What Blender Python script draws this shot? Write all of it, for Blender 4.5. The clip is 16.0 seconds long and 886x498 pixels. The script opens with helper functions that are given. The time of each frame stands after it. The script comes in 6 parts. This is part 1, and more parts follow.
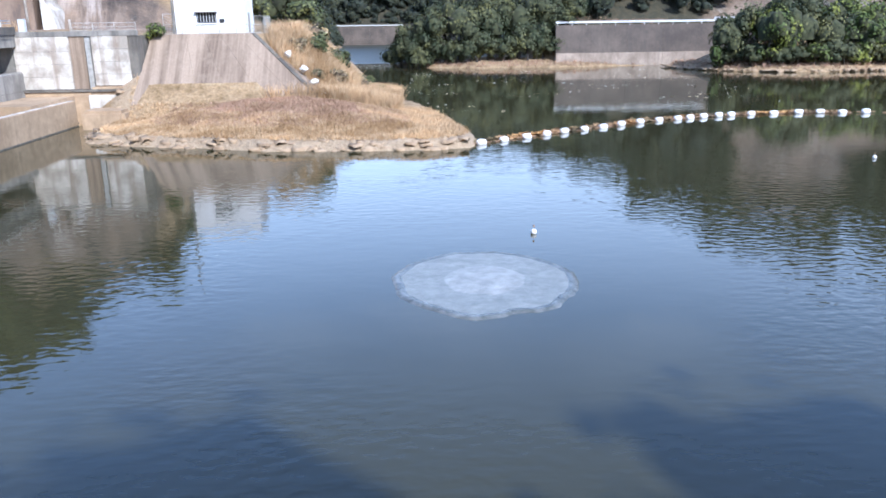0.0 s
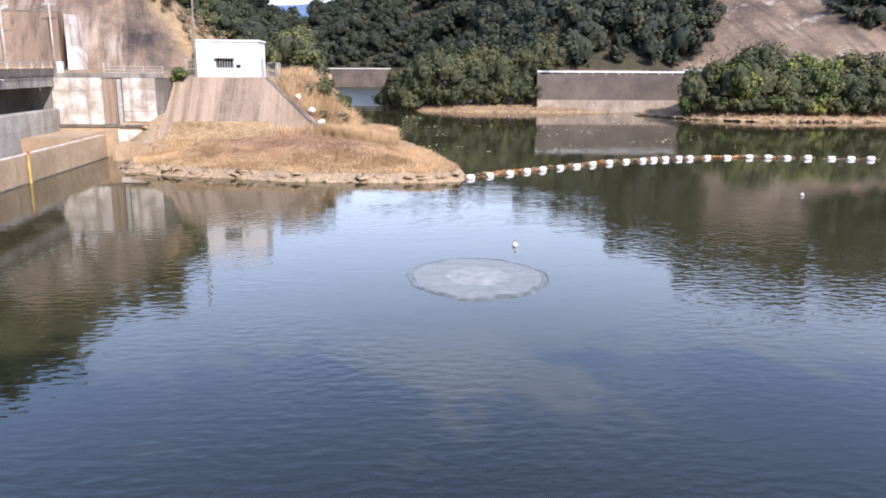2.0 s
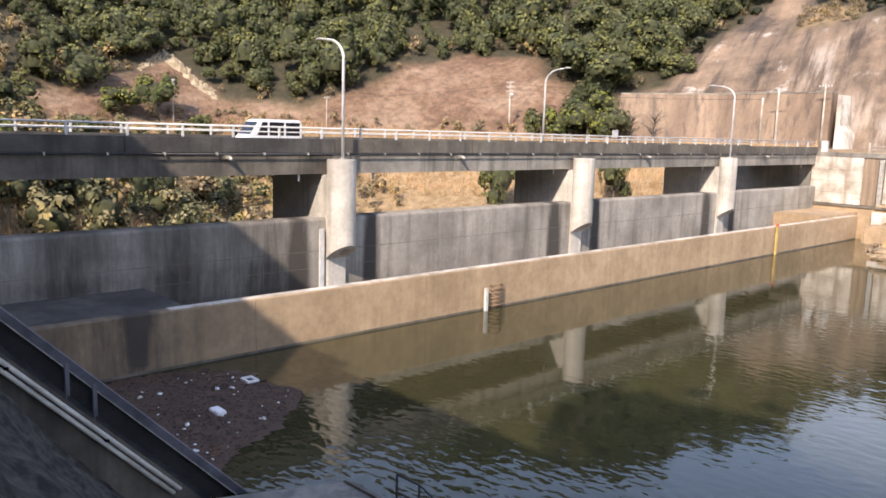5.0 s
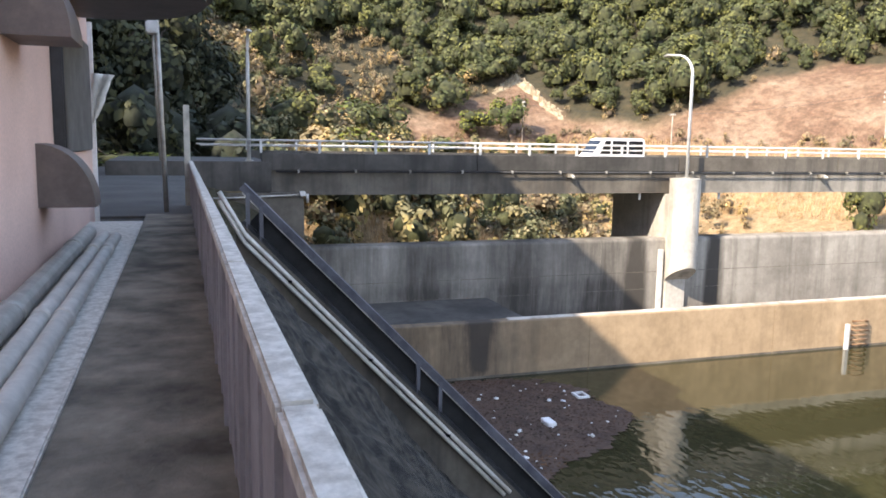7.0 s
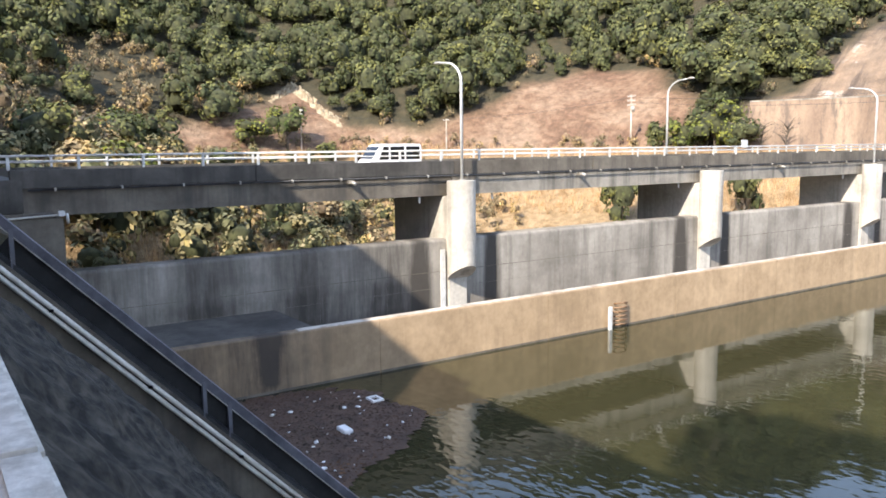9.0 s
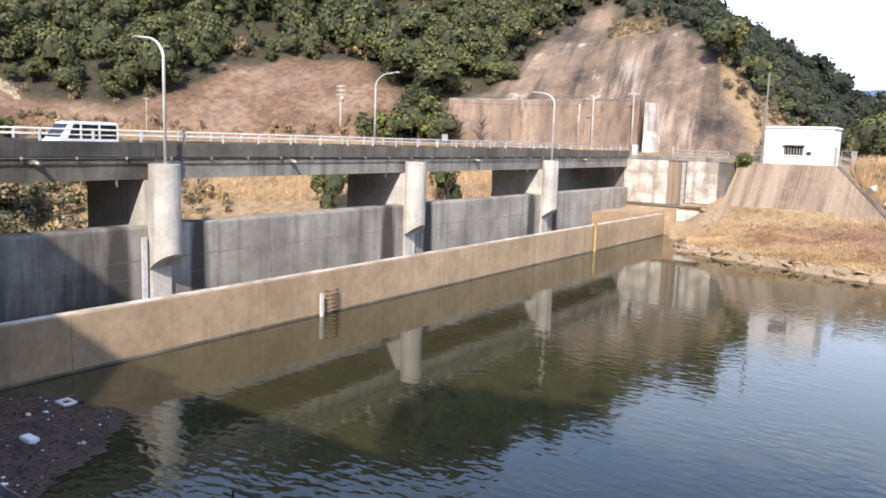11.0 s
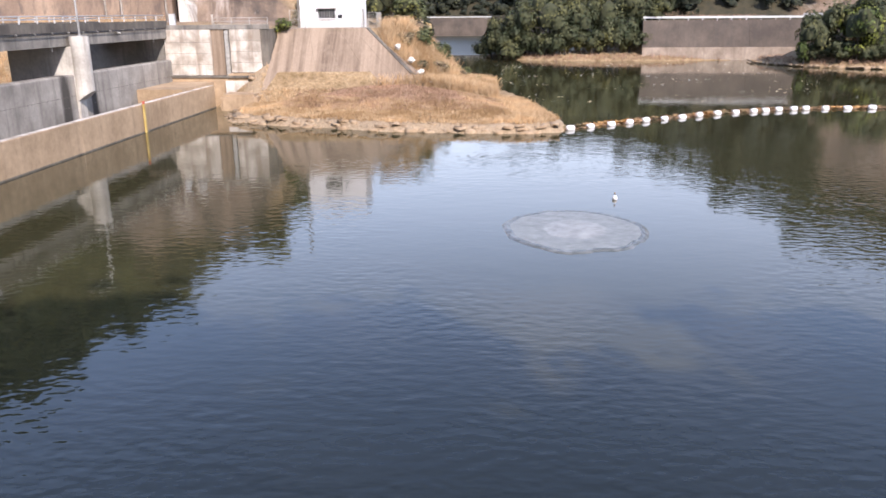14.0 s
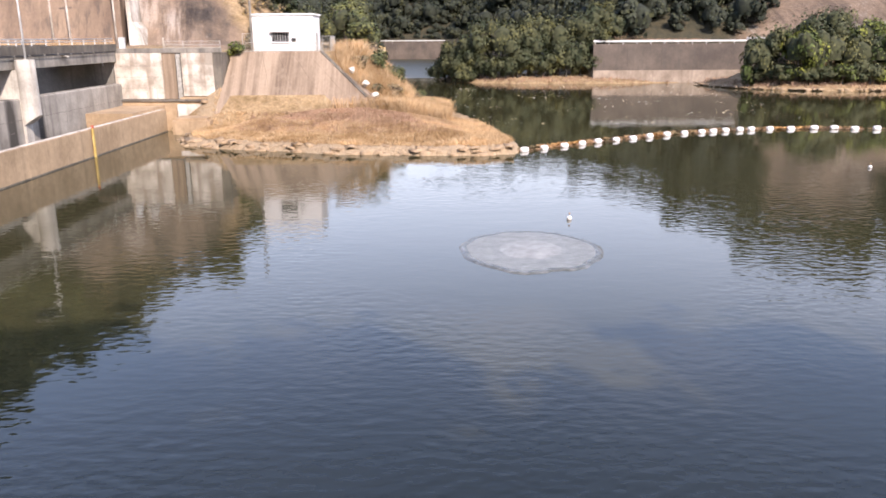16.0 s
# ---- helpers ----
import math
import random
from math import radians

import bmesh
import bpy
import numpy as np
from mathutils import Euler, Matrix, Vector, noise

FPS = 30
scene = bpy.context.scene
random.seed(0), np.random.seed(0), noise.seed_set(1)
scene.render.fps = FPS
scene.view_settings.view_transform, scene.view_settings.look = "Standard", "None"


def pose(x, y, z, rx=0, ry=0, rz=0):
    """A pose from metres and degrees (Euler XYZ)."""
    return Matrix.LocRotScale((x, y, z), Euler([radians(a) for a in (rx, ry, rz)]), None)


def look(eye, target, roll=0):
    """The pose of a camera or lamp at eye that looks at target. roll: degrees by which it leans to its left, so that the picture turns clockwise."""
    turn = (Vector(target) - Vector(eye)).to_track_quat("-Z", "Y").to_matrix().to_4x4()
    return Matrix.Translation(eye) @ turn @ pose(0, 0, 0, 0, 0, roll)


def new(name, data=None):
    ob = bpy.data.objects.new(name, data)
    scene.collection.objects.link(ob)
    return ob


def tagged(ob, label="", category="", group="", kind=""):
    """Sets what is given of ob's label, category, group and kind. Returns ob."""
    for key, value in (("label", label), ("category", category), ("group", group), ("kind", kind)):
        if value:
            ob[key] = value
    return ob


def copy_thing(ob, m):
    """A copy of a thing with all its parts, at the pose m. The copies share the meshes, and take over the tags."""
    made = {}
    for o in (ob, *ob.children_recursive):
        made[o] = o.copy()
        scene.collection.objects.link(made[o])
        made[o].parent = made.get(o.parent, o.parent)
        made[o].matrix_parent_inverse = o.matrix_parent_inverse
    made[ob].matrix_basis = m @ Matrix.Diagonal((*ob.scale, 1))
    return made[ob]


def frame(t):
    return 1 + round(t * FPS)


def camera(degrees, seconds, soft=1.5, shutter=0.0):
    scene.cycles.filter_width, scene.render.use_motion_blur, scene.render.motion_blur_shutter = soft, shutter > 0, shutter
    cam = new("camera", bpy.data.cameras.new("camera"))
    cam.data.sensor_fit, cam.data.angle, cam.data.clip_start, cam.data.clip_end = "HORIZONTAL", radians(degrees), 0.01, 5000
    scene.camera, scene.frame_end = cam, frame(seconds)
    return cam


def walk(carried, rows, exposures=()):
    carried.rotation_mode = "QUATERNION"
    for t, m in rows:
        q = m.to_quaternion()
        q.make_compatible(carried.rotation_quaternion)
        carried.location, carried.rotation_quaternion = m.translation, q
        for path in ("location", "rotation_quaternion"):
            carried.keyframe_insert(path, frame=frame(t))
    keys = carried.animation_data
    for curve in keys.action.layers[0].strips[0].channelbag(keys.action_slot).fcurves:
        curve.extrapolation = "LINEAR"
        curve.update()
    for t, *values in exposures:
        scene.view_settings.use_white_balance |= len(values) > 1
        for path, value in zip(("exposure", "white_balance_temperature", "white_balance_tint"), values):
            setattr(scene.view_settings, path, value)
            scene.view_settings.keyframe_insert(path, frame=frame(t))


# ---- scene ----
cam = camera(58.93, 16.0, soft=1.75)
PATH = [
    (0.0, pose(1.48, 8.92, 9.28, 73.83, 0.82, -2.92)),
    (0.5, pose(0.42, 2.7, 9.91, 75.46, 0.07, -4.0)),
    (1, pose(0, 0, 10, 76.21, 0.06, -4.17)),
    (1.5, pose(0, 0, 10, 76.6, -0.11, -4.33)),
    (2, pose(0, 0, 10, 76.79, -0.39, -4.03)),
    (2.5, pose(0, 0, 10, 76.91, -0.5, -3.46)),
    (3, pose(0, 0, 10, 77.78, -0.8, 3.49)),
    (3.5, pose(0, 0, 10, 80.38, -0.62, 16.06)),
    (4, pose(0, 0, 10, 80.77, 0.01, 31.52)),
    (4.5, pose(0, 0, 10, 81.67, -0.22, 42.43)),
    (5, pose(0, 0, 10, 81.41, -1.63, 47.2)),
    (5.2, pose(0, 0, 10, 81.27, -1.56, 50.54)),
    (7.3, pose(0, 0, 10, 82.26, -0.94, 72.18)),
    (7.5, pose(0, 0, 10, 82.49, -1.11, 69.77)),
    (8, pose(0, 0.028, 10, 81.65, -0.35, 65.12)),
    (8.5, pose(0, 0.057, 10, 83.04, 0.64, 62.03)),
    (9, pose(0, 0.095, 10, 82.75, 0.71, 55.84)),
    (9.5, pose(0, 0.1, 10, 82.3, -0.72, 47.97)),
    (10, pose(0, 0.08, 10, 82.74, -2.02, 39.85)),
    (10.2, pose(0, 0.07, 10, 82.72, -2.44, 36.64)),
    (12.3, pose(0, 0, 10, 79.77, -0.67, 33.71)),
    (12.5, pose(0, 0, 10, 77.78, -0.52, 29.21)),
    (13, pose(0, 0, 10, 75.45, 0.13, 16.37)),
    (13.5, pose(0, 0, 10, 73.96, 0.18, 6.96)),
    (14, pose(0, 0, 10, 73.24, 0.39, 3.05)),
    (14.5, pose(0, 0, 10, 73.7, 0.69, 2.05)),
    (15, pose(0, 0, 10, 73.91, 0.64, 0.48)),
    (15.5, pose(0, 0, 10, 74.2, 0.52, -0.16)),
    (16, pose(0, 0, 10, 74.82, 0.33, -0.21)),
]
walk(cam, PATH, exposures=[(0.0, 1.15, 4950, 11), (0.5, 1.12, 5450, 17), (1.5, 1.12, 5750, 18), (2.5, 1.1, 5800, 18), (3.5, 0.95, 6400, 19), (4.5, 1.06, 6650, 18), (5.2, 1.24, 6500, 15),
                            (7.3, 1.82, 6650, 11), (9.0, 1.6, 6300, 10), (10.2, 1.24, 6100, 11), (12.5, 1.02, 5950, 17), (13.5, 1.03, 5900, 18), (16.0, 1.17, 6300, 20)])

# ---- world, sun ----
SUN_TO = Vector((0.43, -0.85, 0.74)).normalized()
world = bpy.data.worlds.new("world")
scene.world = world
world.use_nodes = True
wn, wl = world.node_tree.nodes, world.node_tree.links
sky = wn.new("ShaderNodeTexSky")
sky.sky_type, sky.sun_disc = "NISHITA", False
sky.sun_elevation = math.asin(SUN_TO.z)
sky.sun_rotation = math.atan2(SUN_TO.x, SUN_TO.y)
sky.dust_density, sky.air_density, sky.ozone_density = 0.4, 1.0, 2.0
# thin winter clouds: noise on a flat layer overhead
tc = wn.new("ShaderNodeTexCoord")
sep = wn.new("ShaderNodeSeparateXYZ")
wl.new(tc.outputs["Generated"], sep.inputs[0])
flat = wn.new("ShaderNodeVectorMath")
flat.operation = "DIVIDE"
lift = wn.new("ShaderNodeMath")
lift.operation = "MAXIMUM"
lift.inputs[1].default_value = 0.02
wl.new(sep.outputs["Z"], lift.inputs[0])
wl.new(tc.outputs["Generated"], flat.inputs[0])
comb = wn.new("ShaderNodeCombineXYZ")
for s_ in ("X", "Y", "Z"):
    wl.new(lift.outputs[0], comb.inputs[s_])
wl.new(comb.outputs[0], flat.inputs[1])
cl = wn.new("ShaderNodeTexNoise")
cl.inputs["Scale"].default_value, cl.inputs["Detail"].default_value, cl.inputs["Roughness"].default_value = 0.55, 5, 0.55
wl.new(flat.outputs[0], cl.inputs["Vector"])
cr = wn.new("ShaderNodeValToRGB")
cr.color_ramp.elements[0].position, cr.color_ramp.elements[0].color = 0.57, (0, 0, 0, 1)
cr.color_ramp.elements[1].position, cr.color_ramp.elements[1].color = 0.72, (0.6, 0.6, 0.6, 1)
wl.new(cl.outputs["Fac"], cr.inputs[0])
low = wn.new("ShaderNodeMapRange")
low.inputs["From Min"].default_value, low.inputs["From Max"].default_value = 0.06, 0.36
low.inputs["To Min"].default_value, low.inputs["To Max"].default_value = 0.95, 0.02
wl.new(sep.outputs["Z"], low.inputs["Value"])
most = wn.new("ShaderNodeMath")
most.operation = "MAXIMUM"
fade = wn.new("ShaderNodeMapRange")
fade.inputs["From Min"].default_value, fade.inputs["From Max"].default_value = 0.25, 0.45
fade.inputs["To Min"].default_value, fade.inputs["To Max"].default_value = 1.0, 0.12
wl.new(sep.outputs["Z"], fade.inputs["Value"])
thin = wn.new("ShaderNodeMath")
thin.operation = "MULTIPLY"
wl.new(cr.outputs[0], thin.inputs[0])
wl.new(fade.outputs[0], thin.inputs[1])
wl.new(thin.outputs[0], most.inputs[0])
wl.new(low.outputs[0], most.inputs[1])
veil = wn.new("ShaderNodeMix")
veil.data_type = "RGBA"
veil.inputs[7].default_value = (7.0, 7.25, 7.7, 1)
wl.new(most.outputs[0], veil.inputs[0])
deep = wn.new("ShaderNodeMix")
deep.data_type, deep.blend_type = "RGBA", "MULTIPLY"
deep.inputs[0].default_value = 1.0
deep.inputs[7].default_value = (1.68, 1.43, 1.27, 1)
wl.new(sky.outputs[0], deep.inputs[6])
wl.new(deep.outputs[2], veil.inputs[6])
wl.new(veil.outputs[2], wn["Background"].inputs[0])
wn["Background"].inputs[1].default_value = 0.138
sun = new("sun", bpy.data.lights.new("sun", "SUN"))
sun.data.energy, sun.data.angle, sun.data.color = 3.6, radians(0.6), (1.0, 0.885, 0.745)
sun.matrix_world = look(SUN_TO * 100, (0, 0, 0))


# ---- material helpers ----
def material(name, rough=0.8, metal=0.0):
    m = bpy.data.materials.new(name)
    m.use_nodes = True
    b = m.node_tree.nodes["Principled BSDF"]
    b.inputs["Roughness"].default_value = rough
    b.inputs["Metallic"].default_value = metal
    return m, m.node_tree.nodes, m.node_tree.links, b


def noise_tex(n, l, scale, detail=6, rough=0.6, stretch=None, space="Object"):
    tc = n.new("ShaderNodeTexCoord")
    t = n.new("ShaderNodeTexNoise")
    t.inputs["Scale"].default_value, t.inputs["Detail"].default_value, t.inputs["Roughness"].default_value = scale, detail, rough
    if stretch:
        mp = n.new("ShaderNodeMapping")
        mp.inputs["Scale"].default_value = stretch
        l.new(tc.outputs[space], mp.inputs[0])
        l.new(mp.outputs[0], t.inputs["Vector"])
    else:
        l.new(tc.outputs[space], t.inputs["Vector"])
    return t.outputs["Fac"]


def ramp(n, l, fac, stops):
    r = n.new("ShaderNodeValToRGB")
    e = r.color_ramp.elements
    while len(e) < len(stops):
        e.new(0.5)
    for el, (p, c) in zip(e, stops):
        el.position, el.color = p, (*c, 1)
    l.new(fac, r.inputs[0])
    return r.outputs[0]


def mix(n, l, fac, a, b, mode="MIX"):
    m = n.new("ShaderNodeMix")
    m.data_type, m.blend_type = "RGBA", mode
    for sock, v in ((m.inputs[0], fac), (m.inputs[6], a), (m.inputs[7], b)):
        if isinstance(v, (int, float)):
            sock.default_value = v
        elif isinstance(v, tuple):
            sock.default_value = (*v, 1)
        else:
            l.new(v, sock)
    return m.outputs[2]


def bump(n, l, b, fac, strength, dist=0.05):
    bp = n.new("ShaderNodeBump")
    bp.inputs["Strength"].default_value, bp.inputs["Distance"].default_value = strength, dist
    l.new(fac, bp.inputs["Height"])
    l.new(bp.outputs[0], b.inputs["Normal"])


def two_tone(name, dark, light, scale=0.6, fine=9.0, rough=0.85, stretch=None, relief=0.22, contrast=(0.35, 0.65), metal=0.0, dirt=None, dirt_amount=0.6, stain_tone=None):
    """A surface with large patches between two colours, fine grain, optional vertical streaks of dirt, and stains and
    darker stretches where the mesh carries them.
    """
    m, n, l, b = material(name, rough, metal)
    big = noise_tex(n, l, scale, 5, 0.6, stretch)
    small = noise_tex(n, l, fine, 6, 0.7)
    col = ramp(n, l, big, [(contrast[0], dark), (contrast[1], light)])
    grain = ramp(n, l, small, [(0.3, (0.84, 0.84, 0.84)), (0.7, (1.1, 1.1, 1.1))])
    col = mix(n, l, 1.0, col, grain, "MULTIPLY")
    if dirt:
        s = noise_tex(n, l, 1.0, 4, 0.65, (1.3, 1.3, 0.09))
        k = ramp(n, l, s, [(0.5, (0, 0, 0)), (0.68, (dirt_amount,) * 3)])
        col = mix(n, l, k, col, dirt)
    if stain_tone:
        at = n.new("ShaderNodeAttribute")
        at.attribute_name = "stain_tone"
        ragged = mix(n, l, 0.55, at.outputs["Color"], noise_tex(n, l, 1.0, 6, 0.7, (2.4, 2.4, 0.35)), "OVERLAY")
        col = mix(n, l, ramp(n, l, ragged, [(0.22, (0, 0, 0)), (0.62, (0.92, 0.92, 0.92))]), col, stain_tone)
    l.new(col, b.inputs["Base Color"])
    bump(n, l, b, small, relief)
    return m


CONCRETE = two_tone("concrete", (0.15, 0.137, 0.115), (0.31, 0.285, 0.24), 0.35, 5.0, dirt=(0.06, 0.056, 0.05))
CONCRETE_DARK = two_tone("weathered_dark_concrete", (0.075, 0.064, 0.05), (0.165, 0.145, 0.115), 0.4, 5.0, dirt=(0.04, 0.038, 0.035))
KERB_BLACK = two_tone("shade_dark_concrete", (0.04, 0.037, 0.032), (0.10, 0.092, 0.08), 0.5, 5.0, dirt=(0.025, 0.023, 0.02))
CONCRETE_PALE = two_tone("pale_concrete", (0.31, 0.27, 0.215), (0.62, 0.57, 0.49), 0.45, 5.0, dirt=(0.20, 0.145, 0.095), dirt_amount=0.65, contrast=(0.38, 0.6))
CONCRETE_TAN = two_tone("silt_stained_concrete", (0.29, 0.205, 0.12), (0.42, 0.305, 0.187), 0.25, 2.0, dirt=(0.16, 0.115, 0.07), dirt_amount=0.3, relief=0.06, stain_tone=(0.035, 0.03, 0.026))
WHITE_STEEL = two_tone("white_painted_steel", (0.45, 0.45, 0.43), (0.62, 0.62, 0.6), 2.0, 20.0, 0.45, relief=0.05)
GREY_STEEL = two_tone("galvanised_steel", (0.33, 0.315, 0.275), (0.52, 0.495, 0.44), 3.0, 20.0, 0.5, relief=0.05, metal=0.4)
DARK_STEEL = two_tone("dark_painted_steel", (0.012, 0.013, 0.015), (0.04, 0.042, 0.045), 2.0, 16.0, 0.5, relief=0.05)
WHITE_PAINT = two_tone("white_house_paint", (0.72, 0.71, 0.68), (0.82, 0.81, 0.79), 0.8, 12.0, 0.7, relief=0.05)
ASPHALT = two_tone("asphalt", (0.05, 0.046, 0.04), (0.09, 0.084, 0.073), 0.5, 30.0, 0.9)
WALK = two_tone("walkway_concrete", (0.075, 0.066, 0.05), (0.30, 0.265, 0.205), 1.3, 9.0, 0.9, relief=0.6, contrast=(0.36, 0.66))
PINK = two_tone("pink_render", (0.68, 0.46, 0.37), (0.78, 0.54, 0.44), 0.7, 25.0, 0.85, relief=0.1)
CAP = two_tone("pale_cap_concrete", (0.48, 0.445, 0.38), (0.70, 0.665, 0.59), 13.0, 40.0, 0.85, contrast=(0.38, 0.60))
WEIR = two_tone("stained_weir_concrete", (0.19, 0.172, 0.145), (0.35, 0.322, 0.275), 0.3, 4.0, dirt=(0.09, 0.081, 0.068), dirt_amount=0.55, stain_tone=(0.035, 0.03, 0.024))
PIER = two_tone("pier_concrete", (0.36, 0.335, 0.29), (0.58, 0.545, 0.48), 0.35, 5.0, dirt=(0.12, 0.105, 0.085), dirt_amount=0.5)
PARAPET = two_tone("lilac_grey_sheet_paint", (0.30, 0.285, 0.30), (0.42, 0.40, 0.42), 1.2, 16.0, 0.6, relief=0.05, dirt=(0.17, 0.15, 0.13), dirt_amount=0.35)
STAIR_STEEL = two_tone("weathered_blue_grey_steel", (0.055, 0.056, 0.07), (0.12, 0.12, 0.14), 1.5, 14.0, 0.5, relief=0.1)
SHUTTER = two_tone("grey_shutter_paint", (0.06, 0.06, 0.062), (0.13, 0.13, 0.132), 2.0, 14.0, 0.55, relief=0.05)
LAKE_WALL = two_tone("dark_lake_wall", (0.062, 0.048, 0.037), (0.115, 0.09, 0.068), 0.2, 2.0, dirt=(0.055, 0.047, 0.04), dirt_amount=0.4)
BLACK = two_tone("black_opening", (0.01, 0.01, 0.01), (0.02, 0.02, 0.02), 2.0)
SLOPE = two_tone("stained_slope_concrete", (0.14, 0.098, 0.064), (0.30, 0.225, 0.155), 0.8, 5.0, stretch=(1.5, 0.07, 0.07), dirt=(0.34, 0.265, 0.19), dirt_amount=0.3, contrast=(0.36, 0.62))

# ---- mesh helpers ----
def hang(ob, parent):
    """Parents ob, whose mesh is in world metres, to a thing that may stand off the origin."""
    if parent:
        ob.parent = parent
        ob.matrix_parent_inverse = Matrix.Translation(parent.location).inverted()


def mesh_ob(name, verts, faces, mat=None, parent=None, smooth=False):
    me = bpy.data.meshes.new(name)
    me.from_pydata([tuple(v) for v in verts], [], faces)
    me.update()
    if mat:
        me.materials.append(mat)
    if smooth:
        me.polygons.foreach_set("use_smooth", [True] * len(me.polygons))
    ob = new(name, me)
    hang(ob, parent)
    return ob


def part(name, bm, mat, parent=None, label="", smooth=False):
    me = bpy.data.meshes.new(name)
    bm.to_mesh(me)
    bm.free()
    me.materials.append(mat)
    if smooth:
        me.polygons.foreach_set("use_smooth", [True] * len(me.polygons))
    ob = new(name, me)
    hang(ob, parent)
    if label:
        tagged(ob, label)
    return ob


def block(bm, x0, x1, y0, y1, z0, z1, bevel=0.0):
    g = bmesh.ops.create_cube(bm, size=1.0)
    for v in g["verts"]:
        v.co = Vector((x0 + (v.co.x + 0.5) * (x1 - x0), y0 + (v.co.y + 0.5) * (y1 - y0), z0 + (v.co.z + 0.5) * (z1 - z0)))
    if bevel:
        es = {e for v in g["verts"] for e in v.link_edges}
        bmesh.ops.bevel(bm, geom=list(es), offset=bevel, segments=2, affect="EDGES", clamp_overlap=True)
    return bm


def box(x0, x1, y0, y1, z0, z1, bevel=0.0):
    return block(bmesh.new(), x0, x1, y0, y1, z0, z1, bevel)


def tube(bm, pts, r, seg=8, r_end=None, caps=True):
    """A round bar through the points."""
    pts = [Vector(p) for p in pts]
    rings = []
    for i, p in enumerate(pts):
        d = (pts[min(i + 1, len(pts) - 1)] - pts[max(i - 1, 0)]).normalized()
        a = d.orthogonal().normalized() if abs(d.z) < 0.99 else Vector((1, 0, 0))
        if abs(d.z) < 0.99:
            a = d.cross(Vector((0, 0, 1))).normalized()
        b = d.cross(a).normalized()
        rr = r if r_end is None else r + (r_end - r) * i / (len(pts) - 1)
        rings.append([bm.verts.new(p + rr * (math.cos(t) * a + math.sin(t) * b)) for t in (2 * math.pi * k / seg for k in range(seg))])
    for q, w in zip(rings, rings[1:]):
        for k in range(seg):
            bm.faces.new((q[k], q[(k + 1) % seg], w[(k + 1) % seg], w[k]))
    if caps:
        bm.faces.new(rings[0][::-1])
        bm.faces.new(rings[-1])
    return bm


def prism(bm, outline, axis, a, b):
    """An outline of 2D points pushed along an axis from a to b. axis 0: outline is (y, z); 1: (x, z); 2: (x, y)."""
    def at(p, s):
        return {0: (s, p[0], p[1]), 1: (p[0], s, p[1]), 2: (p[0], p[1], s)}[axis]
    lo = [bm.verts.new(at(p, a)) for p in outline]
    hi = [bm.verts.new(at(p, b)) for p in outline]
    n = len(outline)
    for i in range(n):
        bm.faces.new((lo[i], lo[(i + 1) % n], hi[(i + 1) % n], hi[i]))
    bm.faces.new(lo[::-1])
    bm.faces.new(hi)
    bmesh.ops.recalc_face_normals(bm, faces=bm.faces)
    return bm


def empty(name, at=(0, 0, 0)):
    ob = new(name)
    ob.location = at
    ob.empty_display_size = 0.3
    return ob

# ---- the lie of the land ----
def sdist(poly, X, Y):
    """Signed distance to a polygon's edge, positive inside."""
    best = np.full(X.shape, 1e9)
    inside = np.zeros(X.shape, bool)
    for (ax, ay), (bx, by) in zip(poly, poly[1:] + poly[:1]):
        ex, ey = bx - ax, by - ay
        t = np.clip(((X - ax) * ex + (Y - ay) * ey) / (ex * ex + ey * ey), 0, 1)
        best = np.minimum(best, np.hypot(X - ax - t * ex, Y - ay - t * ey))
        if ay != by:
            inside ^= ((ay > Y) != (by > Y)) & (X < (bx - ax) * (Y - ay) / (by - ay) + ax)
    return np.where(inside, best, -best)


def smooth(a, b, v):
    t = np.clip((v - a) / (b - a), 0, 1)
    return t * t * (3 - 2 * t)


def wobble(X, Y, size, seed=0.0):
    """Cheap rolling noise, about -1 to 1."""
    a, b = X / size, Y / size
    s = np.sin(a * 1.7 + 1.3 * np.sin(b * 1.1 + seed) + seed) + np.sin(b * 1.9 + 1.7 * np.sin(a * 0.9 - seed) + 2 * seed)
    s = s + 0.5 * np.sin(a * 3.9 + b * 2.3 + 3 * seed) + 0.5 * np.sin(b * 4.3 - a * 2.9 + seed * 5)
    return s / 3


HILL_LEFT = [(-75, -140), (-66, -40), (-68, 0), (-92, 12), (-140, 35), (-140, 70), (-100, 100), (-60, 117), (-36, 115), (-25, 120), (-20, 150),
             (-23, 180), (-26, 240), (-31, 330), (-42, 430), (-80, 600), (-120, 900), (-900, 900), (-900, -140)]
HILL_RIGHT = [(-32, 378), (5, 372), (26, 330), (34, 250), (37, 192), (38, 182), (70, 183), (97, 166), (160, 150), (300, 120), (900, 60), (900, 900),
              (-140, 900), (-75, 470)]
PENINSULA = [(-25.6, 88.6), (-26, 79), (-24.4, 75.2), (-19.3, 72.6), (-14, 70.8), (-8.7, 68.8), (-2.9, 68.1), (3, 67.7), (6.5, 68.5), (7.6, 72),
             (6.1, 83.5), (4.2, 95), (1.7, 105), (-2, 113), (-7, 128), (-11, 150), (-15, 180), (-40, 180), (-40, 100), (-26, 96)]
PLATFORM = [(-36, 101), (-24, 99), (-23, 92.6), (-12.6, 92.6), (-10, 98), (-12, 140), (-60, 140), (-60, 104)]
ISLAND = [(-0.6, 187), (6, 178), (15, 171.8), (27, 170.6), (38, 169.6), (46, 172.4), (60, 173.2), (60, 178), (38, 186), (20, 192), (5, 193)]
